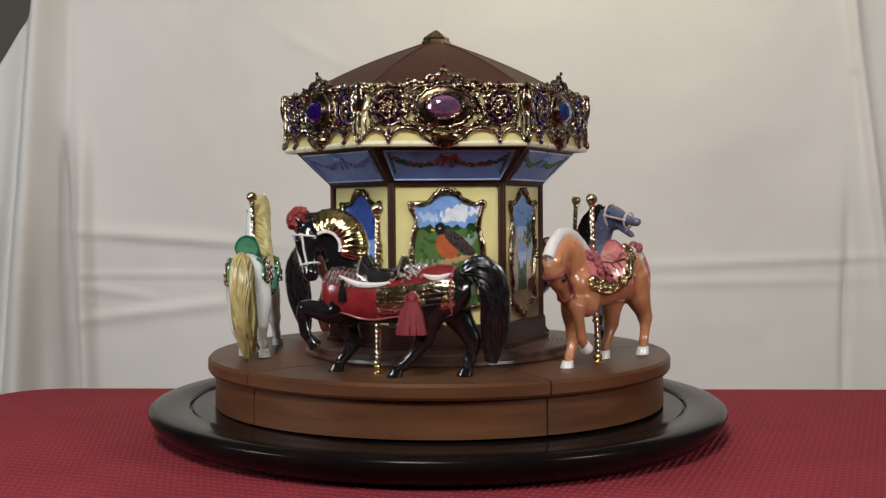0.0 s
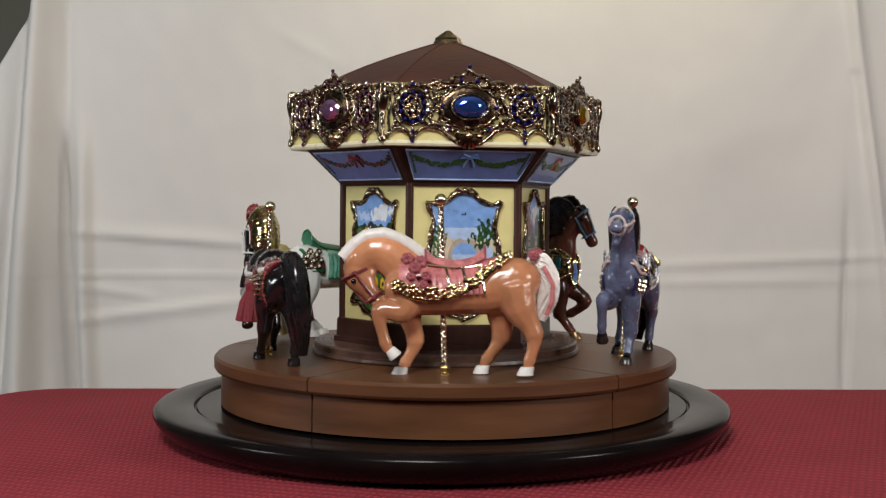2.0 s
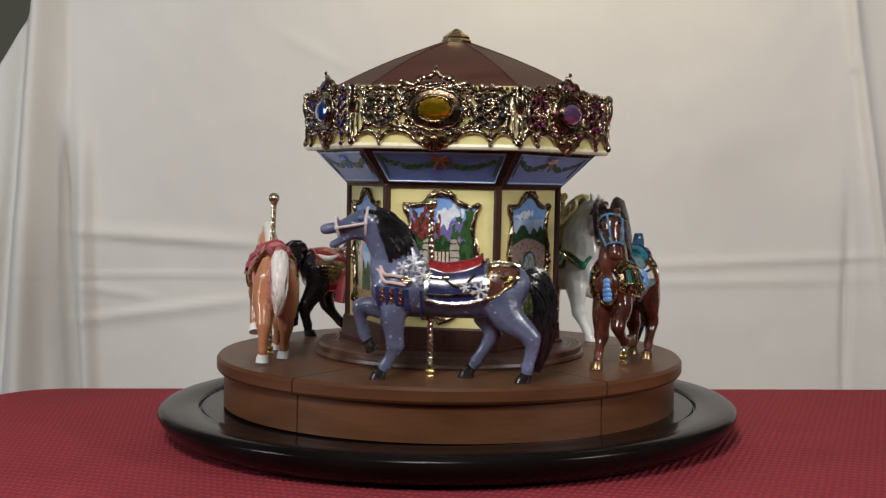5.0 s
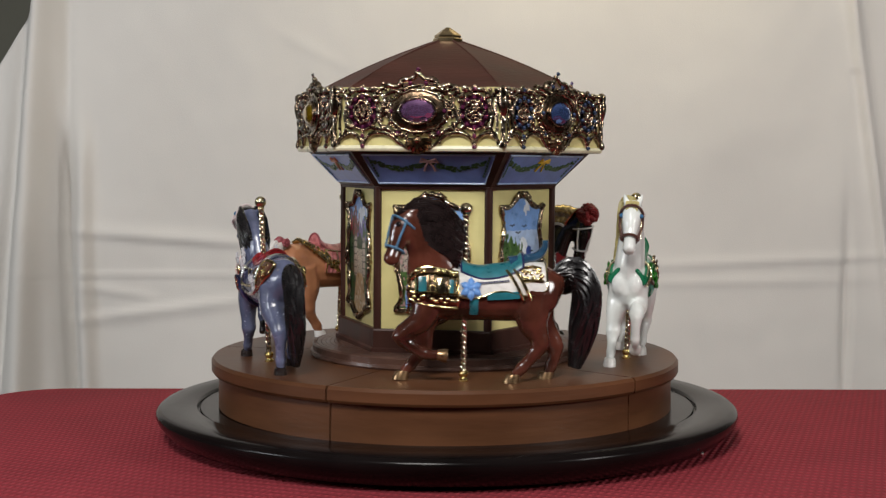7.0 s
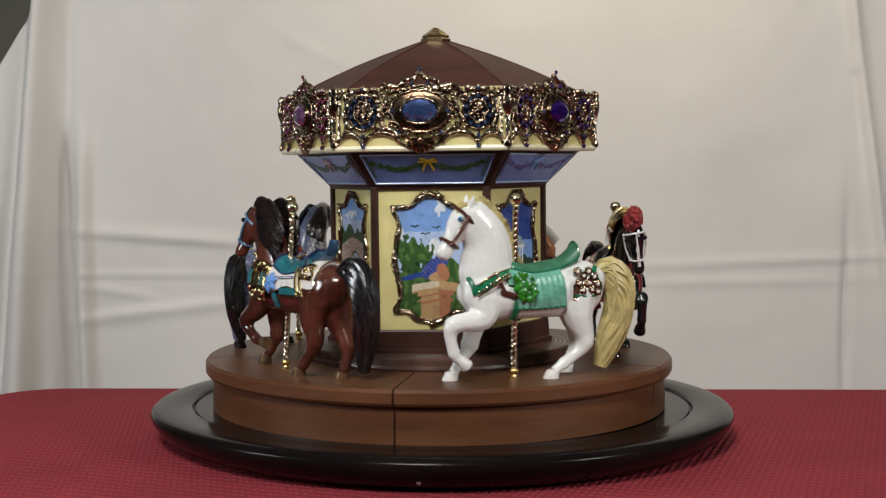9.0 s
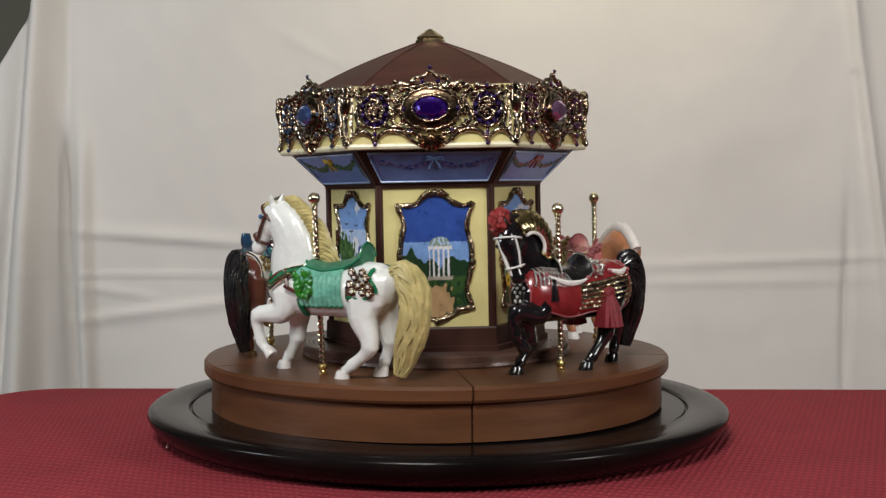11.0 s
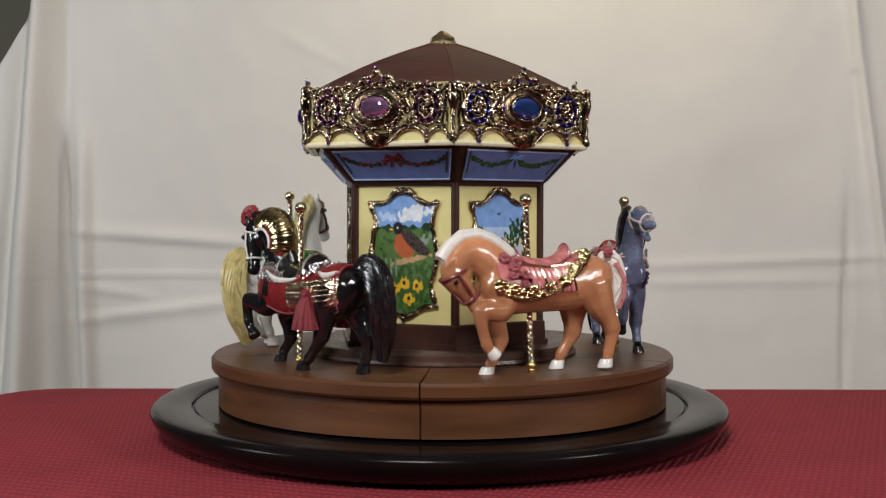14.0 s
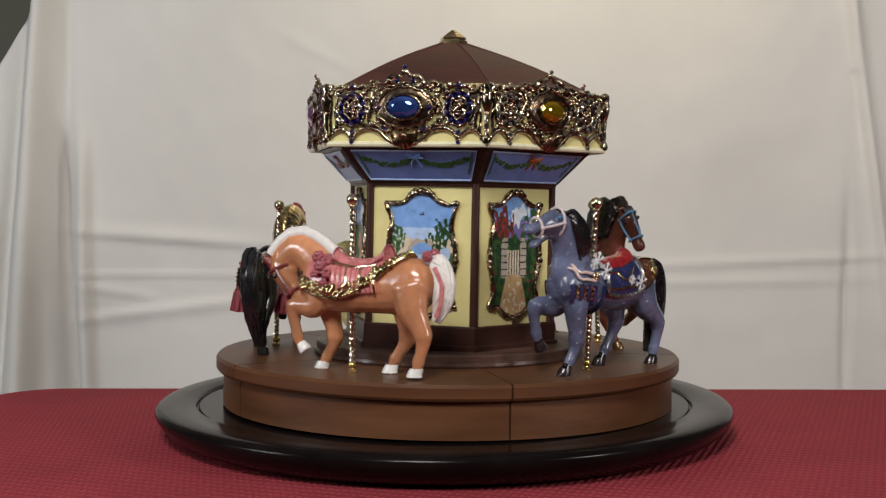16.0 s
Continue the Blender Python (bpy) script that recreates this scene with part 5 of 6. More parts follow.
def black_horse():
    DROP[0] = 5.5
    spec = dict(neck=((18, 59), (28, 78), (42, 81), (37, 54)), tilt=(-0.0004, 0.0025), pole=95.5, yaw=7, slim=0.84,
                legs=((7.5, 1, ((20, 46), (23, 35), (41, 37), (41, 24), (37, 19))), (-7, 1, ((16, 45), (21, 30), (18, 17), (25, 7), (27, 4))),
                      (7.5, 0, ((-38, 48), (-33, 36), (-29, 20), (-18, 7), (-14, 4))), (-7, 0, ((-42, 48), (-44, 35), (-53, 20), (-51, 8), (-50, 4)))),
                tail=dict(line=((-50, 58), (-58, 61), (-66, 50), (-66, 28), (-63, 8)), r=8.0, sway=9, label="long glossy black tail"),
                mane=dict(kind="roach", side=0, length=3, count=40, **{"from": 0.3}))
    h = build_horse(0, spec, BLACK_HIDE, BLACK_HIDE, BLACK_HAIR, BLACK_HAIR, "glossy black horse with red caparison and red plume", EYE_DARK)
    bm = bmesh.new()
    loop = shell(bm, -46, 30, -126, 126, 0.8, 1.0, 24, 26, lambda f: 6 * math.sin(f * math.pi * 4) + 8 * (1 - f))
    part("caparison", bm, RED_P, h.body, "red enamelled horse cloth")
    bm = bmesh.new(); trim(bm, loop, 0.55)
    part("caparison_edge", bm, ROSE_P, h.body)
    armour(h, -48, -4, 60, 118, PALE_GOLD, "scale_panel", "gilt scale panel", 6, 20, 1.2)
    saddle(h, BLACK_P, -16, 8, "black saddle with silver edge", 6, 5, 58, SILVER)

    def swag(s):
        bm = bmesh.new()
        for x0, x1, a in ((20, -12, 50), (-30, -46, 44)):
            n = 10
            pts = [hide_pt(x0 + (x1 - x0) * i / n, s * (a + 12 * math.sin(math.pi * i / n)), 2.4) for i in range(n + 1)]
            tube(bm, pts, [(0.5 + 1.3 * math.sin(math.pi * i / n)) * MM for i in range(n + 1)], 7)
        part("white_swag", bm, WHITE_P, h.body, "white ribbon swag")
        bm = bmesh.new()
        tassel(bm, hide_pt(16, s * 62, 2.5), 11, 3.0, 0, 14)
        part("small_tassel", bm, BLACK_P, h.body)
        bm = bmesh.new()
        tassel(bm, hide_pt(-25, s * 88, 2.8), 20, 7.6, 0, 34)
        part("tassel", bm, CRIMSON, h.body, "crimson thread tassel")
        bm = bmesh.new()
        rosette(bm, hide_pt(-25, s * 84, 3.0), 2.4, 6, out=OUT * s)
        part("tassel_rosette", bm, GOLD, h.body)
        for x in (20, -12, -30, -46):
            bm = bmesh.new()
            ball(bm, hide_pt(x, s * 50, 2.8), 1.3 * MM, 2)
            part("red_stud", bm, ROSE_P, h.body)
    both(swag)
    # ornate cantle and lace collar
    rng = random.Random(3)
    bm = bmesh.new()
    for i in range(70):
        f = rng.uniform(-70, 70)
        ball(bm, hide_pt(-22 + rng.uniform(-5, 5), f * 0.8, 2.0 + rng.uniform(0, 2.5)), rng.uniform(0.7, 1.5) * MM, 1)
    part("cantle_ornament", bm, SILVER, h.body, "silver filigree behind the saddle")
    bm = bmesh.new()
    for i in range(9):
        band(bm, lambda f, i=i: 2 + i * 2.6 + 5 * abs(2 * f - 1), -70, 70, 0.7, 2.3)
        band(bm, lambda f, i=i: 8 + i * 2.6 - 7 * abs(2 * f - 1), -66, 66, 0.55, 2.5)
    part("lace_collar", bm, SILVER, h.body, "silver striped lace over the shoulders")
    bm = bmesh.new()
    tube(bm, [h.p0 + h.hd * q + h.front * (f * MM) for q, f in ((0.15, 6.6), (0.35, 6.5), (0.6, 5.0), (0.85, 4.3))], [(0.4 * MM, 0.7 * MM), (0.5 * MM, 1.1 * MM), (0.5 * MM, 0.8 * MM), (0.4 * MM, 1.1 * MM)], 8, False, h.side)
    part("blaze", bm, WHITE_P, h.body, "white painted blaze")
    bm = bmesh.new()
    for i in range(7):
        for j in range(6):
            if (i + j) % 2:
                y, z = (i - 3) * 2.1, 40 + j * 2.4
                ball(bm, P_(32.4 - 0.07 * y * y, z, y), 1.15 * MM, 1, 0, (0.7, 1, 1))
    part("checkered_breastplate", bm, WHITE_P, h.body, "white checkered breastplate")
    # gilt neck plates: a fan of ribs over the crest, each folded over it
    for i in range(11):
        bm = bmesh.new()
        for q in range(2):
            a = radians(118 - 13.2 * (i + 0.5 * q))
            d = Vector((-math.cos(a), 0, math.sin(a)))
            pts = [P_(27.5, 72.0) + d * r * MM + OUT * y * MM for r, y in ((9.5, 8.0), (13, 7.4), (16.5, 5.8), (19.4, 3.2), (20.6, 0), (19.4, -3.2), (16.5, -5.8), (13, -7.4), (9.5, -8.0))]
            side = Vector((math.sin(a), 0, math.cos(a)))
            tube(bm, spline([tuple(p) for p in pts], 17), [((1.5 - 0.35 * q) * MM, (1.5 + 0.5 * math.sin(math.pi * n / 16)) * MM) for n in range(17)], 8, False, side)
        part("neck_plate", bm, NECK_GILT, h.body, "gilt ribbed neck plate")
    for sg in (1, -1):
        arc = [radians(124 - 14.2 * i) for i in range(11)]
        bm = bmesh.new()
        tube(bm, [P_(27.5 - 8.6 * math.cos(a), 72.0 + 8.6 * math.sin(a), sg * 8.8) for a in arc], 1.0 * MM, 6)
        part("neck_cord", bm, WHITE_P, h.body, "white braided cord beside the neck plates")
        bm = bmesh.new()
        rng = random.Random(17)
        for a in arc[4:]:
            for q in range(4):
                ball(bm, P_(27.5 - 10.8 * math.cos(a) + rng.uniform(-1, 1), 72.0 + 10.8 * math.sin(a) + rng.uniform(-1, 1), sg * 8.9), rng.uniform(0.5, 0.9) * MM, 1)
        part("red_tuft", bm, CRIMSON, h.body, "red tufts along the white cord")
    bridle(h, WHITE_P, 0.6, True, "white braided bridle")
    rng = random.Random(4)
    bm = bmesh.new()
    top = h.p0 - h.hdir * 6.5 * MM + h.front * 2.5 * MM
    ball(bm, top, 6.6 * MM, 2, 0, (1, 0.66, 1))
    for i in range(110):
        v = Vector([rng.gauss(0, 1) for _ in range(3)]).normalized()
        v.y *= 0.62
        w = v.orthogonal().normalized() * 1.8
        tube(bm, [top + v * 4.0 * MM, top + (v * 6.6 + w * 0.5) * MM, top + (v * 7.0 + w) * MM, top + (v * 6.4 + w * 1.8) * MM], [1.5 * MM, 1.7 * MM, 1.5 * MM, 0.8 * MM], 6, False, Vector((0.2, 0.5, 0.7)))
    part("plume", bm, mat("red_plume_paint", (0.26, 0.028, 0.028), 0.4, 0, 0.35, 300, 0.3), h.body, "round red feather plume")


def palomino_horse():
    DROP[0] = 0.6
    spec = dict(neck=((19, 58), (36, 70), (50, 61), (33, 38)), tilt=(-0.0052, -0.0003), pole=100.5, ears_back=True, yaw=2,
                legs=((7.5, 1, ((20, 46), (22, 37), (35, 37), (32, 19), (29, 15))), (-7, 1, ((17, 45), (19, 34), (16, 19), (22, 7), (24, 4))),
                      (7.5, 0, ((-40, 49), (-43, 36), (-50, 22), (-47, 8), (-46, 4))), (-7, 0, ((-36, 48), (-33, 34), (-32, 20), (-24, 8), (-22, 4)))),
                tail=dict(line=((-48, 62), (-54, 63), (-59, 53), (-58, 41), (-54, 30)), r=5.8, label="white tail with a pink ribbon"),
                mane=dict(kind="roach", side=0, length=4.4, count=110, **{"from": 0.2}))
    h = build_horse(1, spec, TAN_HIDE, WHITE_P, WHITE_HAIR, WHITE_HAIR, "orange-tan horse with white mane and pink saddle", EYE_DARK)
    bm = bmesh.new()
    loop = shell(bm, -34, 24, -98, 98, 0.8, 0.9, 20, 24, lambda f: 18 * math.sin(f * math.pi) - (1 - f) ** 2 * 66)
    part("saddle_cloth", bm, PINK_P, h.body, "pink pleated saddle cloth")

    def side(s):
        bm = bmesh.new()
        rng = random.Random(9)
        for i in range(26):
            f = i / 25
            x = -38 + 64 * f
            a = s * (98 + 20 * math.sin(f * math.pi) - (1 - f) ** 2 * 72)
            for q in range(5):
                ball(bm, hide_pt(x + rng.uniform(-1, 1), a - s * q * 5.0, 1.7 + rng.uniform(0, 0.8)), rng.uniform(1.0, 2.2) * MM, 1, 0, (1, 0.7, 1))
        for e in (2,):
            tube(bm, [hide_pt(-38 + 64 * i / 25, s * (98 + 20 * math.sin(i / 25 * math.pi) - (1 - i / 25) ** 2 * 72 + e), 2.2) for i in range(26)], 0.8 * MM, 6)
        part("scalloped_border", bm, NECK_GILT, h.body, "gilt scalloped cloth border")
        bm = bmesh.new()
        for x in (-20, -11, -2):
            band(bm, lambda f, x=x: x - 3 * f, s * 36, s * 98, 0.8, 2.2, 8)
        band(bm, lambda f: -22 + 30 * f, s * 40, s * 36, 0.8, 2.3, 10)
        part("gilt_strap", bm, GOLD, h.body)
        bm = bmesh.new()
        for i in range(9):
            x = -20 + 3.3 * i
            band(bm, lambda f, x=x: x - 2 * f, s * 42, s * 98, 1.5, 1.2, 8)
        part("pleated_cloth", bm, PINK_P, h.body)
        for x, a, r in ((19, 28, 3.6), (12, 32, 3.8), (15, 50, 3.4), (9, 64, 2.8), (17, 68, 2.6), (10, 80, 2.4)):
            bm = bmesh.new()
            rosette(bm, hide_pt(x, s * a, 2.8), r, 6, 0, 0, (OUT * s + Vector((0, 0, 0.7))).normalized())
            part("rose", bm, ROSE_P, h.body, "dusty pink cast rose")
        bm = bmesh.new()
        for x, a in ((9, 62), (7, 74), (13, 70)):
            ball(bm, hide_pt(x, s * a, 3.2), 1.5 * MM, 1)
        part("red_stone", bm, gem_mat((0.30, 0.01, 0.06)), h.body)
    both(side)
    saddle(h, PINK_P, -24, 9, "pink saddle", 5.5, 4, 34, ROSE_P)
    bridle(h, mat("dark_rose_strap", (0.20, 0.045, 0.045), 0.3, 0, 0.3, 300), 0.95, True, "dark rose bridle")
    bm = bmesh.new()
    rosette(bm, P_(-51, 66, 5), 3.0, 7, out=OUT), rosette(bm, P_(-51, 66, -5), 3.0, 7, out=-OUT)
    ball(bm, P_(-53, 67), 3.4 * MM, 2)
    part("tail_bow", bm, ROSE_P, h.body, "rose bow at the tail root")
    bm = bmesh.new()
    tube(bm, [P_(-56, 60, 5.6), P_(-61, 50, 6.2), P_(-60, 40, 6.4), P_(-57, 33, 5)], [(0.8 * MM, 1.4 * MM)] * 4, 6, False, Vector((1, 0, 0)))
    part("tail_ribbon", bm, PINK_P, h.body)


def grey_horse():
    DROP[0] = 0.0
    spec = dict(neck=((18, 58), (22, 73), (32, 87), (60, 82)), tilt=(0.0049, 0.0045), pole=99.5, full_neck=1.3, open=True, sock=BLACK_P, yaw=1,
                legs=((7.0, 1, ((18, 45), (20, 34), (19, 19), (24, 8), (27, 4))), (-7.0, 1, ((20, 46), (25, 38), (40, 38), (38, 23), (35, 17))),
                      (7.5, 0, ((-38, 49), (-43, 37), (-56, 25), (-54, 9), (-53, 4))), (-7, 0, ((-36, 48), (-31, 36), (-34, 25), (-25, 9), (-21, 4)))),
                tail=dict(line=((-51, 58), (-58, 58), (-63, 44), (-62, 24), (-58, 6)), r=6.5, label="black tail hanging to the platform"),
                mane=dict(kind="sweep", count=24, root=((31, 92), (27, 84)), tips=((9, 73), (23, 62)), arch=4.5, thick=1.15, forelock=True))
    h = build_horse(2, spec, GREY_HIDE, BRONZE_BLACK, BLACK_HAIR, BLACK_HAIR, "blue-grey dappled horse with navy cloth and red saddle", EYE_BLUE)
    bm = bmesh.new()
    loop = shell(bm, -31, 1, -98, 98, 0.8, 0.9, 16, 22, lambda f: 7 * math.sin(f * math.pi))
    part("saddle_cloth", bm, NAVY_P, h.body, "navy saddle cloth with silver edge")
    bm = bmesh.new(); trim(bm, loop, 1.25)
    part("silver_edge", bm, SILVER, h.body, "broad silver edge of the cloth")
    bm = bmesh.new()
    for s in (1, -1):
        tube(bm, [hide_pt(-28 + 28 * q / 12, s * 88, 2.0) for q in range(13)], 0.8 * MM, 6)
        tube(bm, [hide_pt(-25 + 17 * q / 12, s * (50 + 22 * math.sin(math.pi * q / 12)), 2.0) for q in range(13)], 0.7 * MM, 6)
    part("gilt_line", bm, NECK_GILT, h.body, "gilt lines on the navy cloth")
    saddle(h, mat("scarlet_enamel", (0.25, 0.012, 0.016), 0.26, 0, 0.2, 200, 0.1, 400, 0.4), -28, 0, "red saddle", 2.0, 0.6, 38, RED_P)

    def side(s):
        bm = bmesh.new()
        star(bm, hide_pt(8, s * 36, 5.5), 5.4, OUT * s, 6, 0, 0.5)
        star(bm, hide_pt(14, s * 48, 5.5), 3.8, OUT * s, 6, 0, 0.45)
        star(bm, hide_pt(3, s * 54, 3.6), 5.2, OUT * s, 6, 0, 0.45)
        star(bm, hide_pt(-28, s * 82, 2.8), 5.2, OUT * s, 6, 0, 0.45)
        star(bm, hide_pt(-20, s * 74, 2.8), 3.0, OUT * s, 6, 0, 0.4)
        part("snowflake", bm, SNOW_P, h.body, "silver snowflake ornaments")
        bm = bmesh.new()
        loop = shell(bm, -48, -32, s * 34 if s > 0 else -98, 98 if s > 0 else -34, 0.8, 0.8, 10, 10, lambda f: -34 * (1 - f) ** 2 if s > 0 else 0)
        part("rump_cloth", bm, BROWN_P, h.body, "dark net rump cloth with gilt beads")
        bm = bmesh.new()
        trim(bm, loop, 1.0)
        rng = random.Random(2)
        for i in range(26):
            ball(bm, hide_pt(rng.uniform(-45, -34), s * rng.uniform(40, 80), 1.8), rng.uniform(0.5, 1.0) * MM, 1)
        rosette(bm, hide_pt(-43, s * 66, 2.2), 2.4, 7, out=OUT * s)
        part("gilt_bead_trim", bm, NECK_GILT, h.body)
        bm = bmesh.new()
        for q in (0, 1):
            pts = [hide_pt(30.5 - 18 * f, s * (20 + 55 * min(1, f * 3) - q * 14), 1.8) for f in [i / 10 for i in range(11)]]
            tube(bm, pts, 0.9 * MM, 6)
        part("breast_strap", bm, mat("pink_white_strap", (0.66, 0.50, 0.47), 0.3, 0, 0.15, 300), h.body)
        for q in range(4):
            bm = bmesh.new()
            x = 28 - 5.2 * q
            band(bm, lambda f, x=x: x - 1 * f, s * 84, s * 128, 1.9, 1.0, 8, 0, 0.6)
            part("breast_tab", bm, NAVY_P, h.body, "navy breast tab")
        bm = bmesh.new()
        for q in range(3):
            for g in range(3):
                ball(bm, hide_pt(25.4 - 5.2 * q, s * (90 + 10 * g), 1.4), 1.5 * MM, 1)
        rosette(bm, hide_pt(12, s * 66, 2.0), 2.6, 7, out=OUT * s)
        band(bm, lambda f: 3 - 14 * f, s * 52, s * 52, 0.8, 2.4, 10)
        part("gilt_trim", bm, GOLD, h.body)
    both(side)
    bm = bmesh.new()
    band(bm, lambda f: 4.0, 82, 278, 0.9, 0.9, 18)
    part("girth", bm, NAVY_P, h.body)
    bridle(h, mat("pale_bridle_paint", (0.62, 0.52, 0.52), 0.3, 0, 0.1, 300), 0.8, False, "pale silver bridle")


def bay_horse():
    DROP[0] = 0.8
    spec = dict(neck=((17, 60), (21, 75), (33, 89), (42, 65)), tilt=(0.0001, -0.0067), pole=97.5, yaw=9, full_neck=1.25, ears_back=True,
                legs=((7.0, 1, ((20, 46), (24, 34), (35, 25), (23, 16), (14, 15))), (-7.0, 1, ((17, 45), (22, 30), (22, 18), (29, 8), (33, 4))),
                      (7.5, 0, ((-38, 49), (-37, 34), (-41, 21), (-31, 8), (-27, 4))), (-7, 0, ((-40, 48), (-43, 34), (-52, 19), (-50, 8), (-48, 4)))),
                tail=dict(line=((-50, 60), (-60, 63), (-69, 51), (-68, 28), (-64, 7)), r=8.2, sway=10, label="long black tail"),
                mane=dict(kind="sweep", count=44, root=((36, 91), (25, 74)), tips=((1, 84), (5, 63)), arch=9.0, thick=1.2, forelock=True))
    h = build_horse(3, spec, BAY_HIDE, HOOF_GOLD, BROWN_BLACK_HAIR, BLACK_HAIR, "reddish bay horse with teal saddle and gilt trappings", EYE_DARK)
    bm = bmesh.new()
    loop = shell(bm, -44, 8, -88, 88, 0.8, 0.8, 18, 22, lambda f: 7 * math.sin(f * math.pi * 3))
    part("saddle_cloth", bm, WHITE_P, h.body, "white saddle cloth")
    bm = bmesh.new(); trim(bm, loop, 0.6)
    part("gilt_edge", bm, GOLD, h.body)
    saddle(h, TEAL_P, -31, 3, "teal saddle", 4, 2, 52, NAVY_P)
    bm = bmesh.new()
    z = section(-34)[0] + section(-34)[1]
    tube(bm, spline([tuple(P_(x, z + q)) for x, q in ((-24, 1.0), (-33, 2.5), (-40, 4.5), (-44, 9), (-44.5, 13.5))], 14), [((3.4 - 0.13 * i) * MM, (6.6 - 0.30 * i) * MM) for i in range(14)], 10)
    part("saddle_horn", bm, mat("blue_teal_enamel", (0.022, 0.070, 0.135), 0.25, 0, 0.3, 150, 0.05, 400, 0.4), h.body, "dark blue curled cantle")

    def side(s):
        rng = random.Random(8)
        bm = bmesh.new()
        lo, hi = (40, 116) if s > 0 else (-116, -40)
        loop = shell(bm, 5, 31, lo, hi, 1.0, 0.9, 12, 12)
        part("breast_armour", bm, DARK_GILT, h.body, "dark bronze breast plate under gilt bands")
        bm = bmesh.new()
        trim(bm, loop, 0.8, 0, 0.9)
        for a in (58, 94):
            tube(bm, [hide_pt(30 - 25 * q / 14, s * (a - 6 * q / 14), 2.2) for q in range(15)], 0.9 * MM, 6)
        for x in (28, 20.5, 17.5, 10, 7):
            band(bm, lambda f, x=x: x, s * 58, s * 94, 0.7, 2.2, 8)
        for i in range(34):
            ball(bm, hide_pt(rng.uniform(5, 30), s * rng.choice((49, 104)) + rng.uniform(-5, 5), 2.2), rng.uniform(0.8, 1.6) * MM, 1, 0, (1, 0.7, 1))
        part("gilt_band", bm, NECK_GILT, h.body, "gilt cast bands and beads")
        for x in (24.2, 8.4):
            bm = bmesh.new()
            band(bm, lambda f, x=x: x, s * 62, s * 91, 2.5, 1.9, 8, 0, 0.4)
            part("teal_tab", bm, TEAL_P, h.body)
        bm = bmesh.new()
        band(bm, lambda f: 14, s * 63, s * 91, 2.6, 2.0, 8, 0, 0.45)
        part("gilt_tab", bm, GOLD, h.body)
        # slanting gilt straps and net over the rump
        bm = bmesh.new()
        for x in (-22, -26):
            band(bm, lambda f, x=x: x - 9 * f, s * 36, s * 102, 1.0, 2.0, 12)
        band(bm, lambda f: -27 - 14 * f, s * 34, s * 40, 0.9, 2.0, 8), band(bm, lambda f: -30 - 12 * f, s * 66, s * 70, 0.9, 2.0, 8)
        for i in range(46):
            f = rng.random()
            ball(bm, hide_pt(-28 - 14 * f, s * (34 + 32 * rng.random()), 2.0), rng.uniform(0.6, 1.2) * MM, 1, 0, (1, 0.7, 1))
        part("rump_strap", bm, NECK_GILT, h.body, "slanting gilt straps and beaded net")
        bm = bmesh.new()
        for q in range(12):
            ball(bm, hide_pt(-6 - 1.5 * q, s * 62, 2.2), 0.85 * MM, 1)
        part("cord", bm, NAVY_P, h.body, "dark blue twisted cord")
        bm = bmesh.new()
        lo, hi = (84, 97) if s > 0 else (-97, -84)
        shell(bm, -29, -11, lo, hi, 1.3, 0.8, 10, 4)
        part("teal_hem", bm, TEAL_P, h.body, "teal strip along the cloth")
        bm = bmesh.new()
        out = (hide_pt(-2, s * 76, 4) - hide_pt(-2, s * 76, 0)).normalized()
        for q in range(6):
            a = 2 * math.pi * q / 6 + 0.26
            u = out.orthogonal().normalized()
            d = u * math.cos(a) + out.cross(u) * math.sin(a)
            c = hide_pt(-2, s * 76, 2.4)
            tube(bm, [c, c + d * 2.4 * MM + out * 0.7 * MM, c + d * 4.6 * MM + out * 0.5 * MM, c + d * 6.2 * MM - out * 0.6 * MM], [(0.9 * MM, 0.9 * MM), (1.0 * MM, 2.0 * MM), (0.8 * MM, 1.8 * MM), (0.3 * MM, 0.4 * MM)], 8, False, out.cross(d))
        ball(bm, hide_pt(-2, s * 76, 3.4), 1.3 * MM, 2)
        part("blue_flower", bm, SKY_P, h.body, "sky blue cast flower")
        bm = bmesh.new()
        band(bm, lambda f: -4.0, s * 96, s * 132, 2.6, 0.7, 8, 0, 0.4)
        part("girth_strap", bm, TEAL_P, h.body)
    both(side)
    bm = bmesh.new()
    for q in range(5):
        ball(bm, P_(31.6 - 0.25 * abs(q - 2), 41 + q * 2.6), 2.6 * MM, 2, 0, (0.5, 1.15, 0.85))
    part("breast_badge", bm, SKY_P, h.body, "sky blue breast badge")
    bm = bmesh.new()
    for q in range(24):
        a = 2 * math.pi * q / 24
        ball(bm, P_(31.2, 46 + 8.2 * math.sin(a), 5.6 * math.cos(a)), 1.1 * MM, 1)
    part("badge_rim", bm, NECK_GILT, h.body)
    bridle(h, mat("pale_blue_halter", (0.09, 0.20, 0.32), 0.3, 0, 0.25, 300), 0.7, True, "pale blue halter")


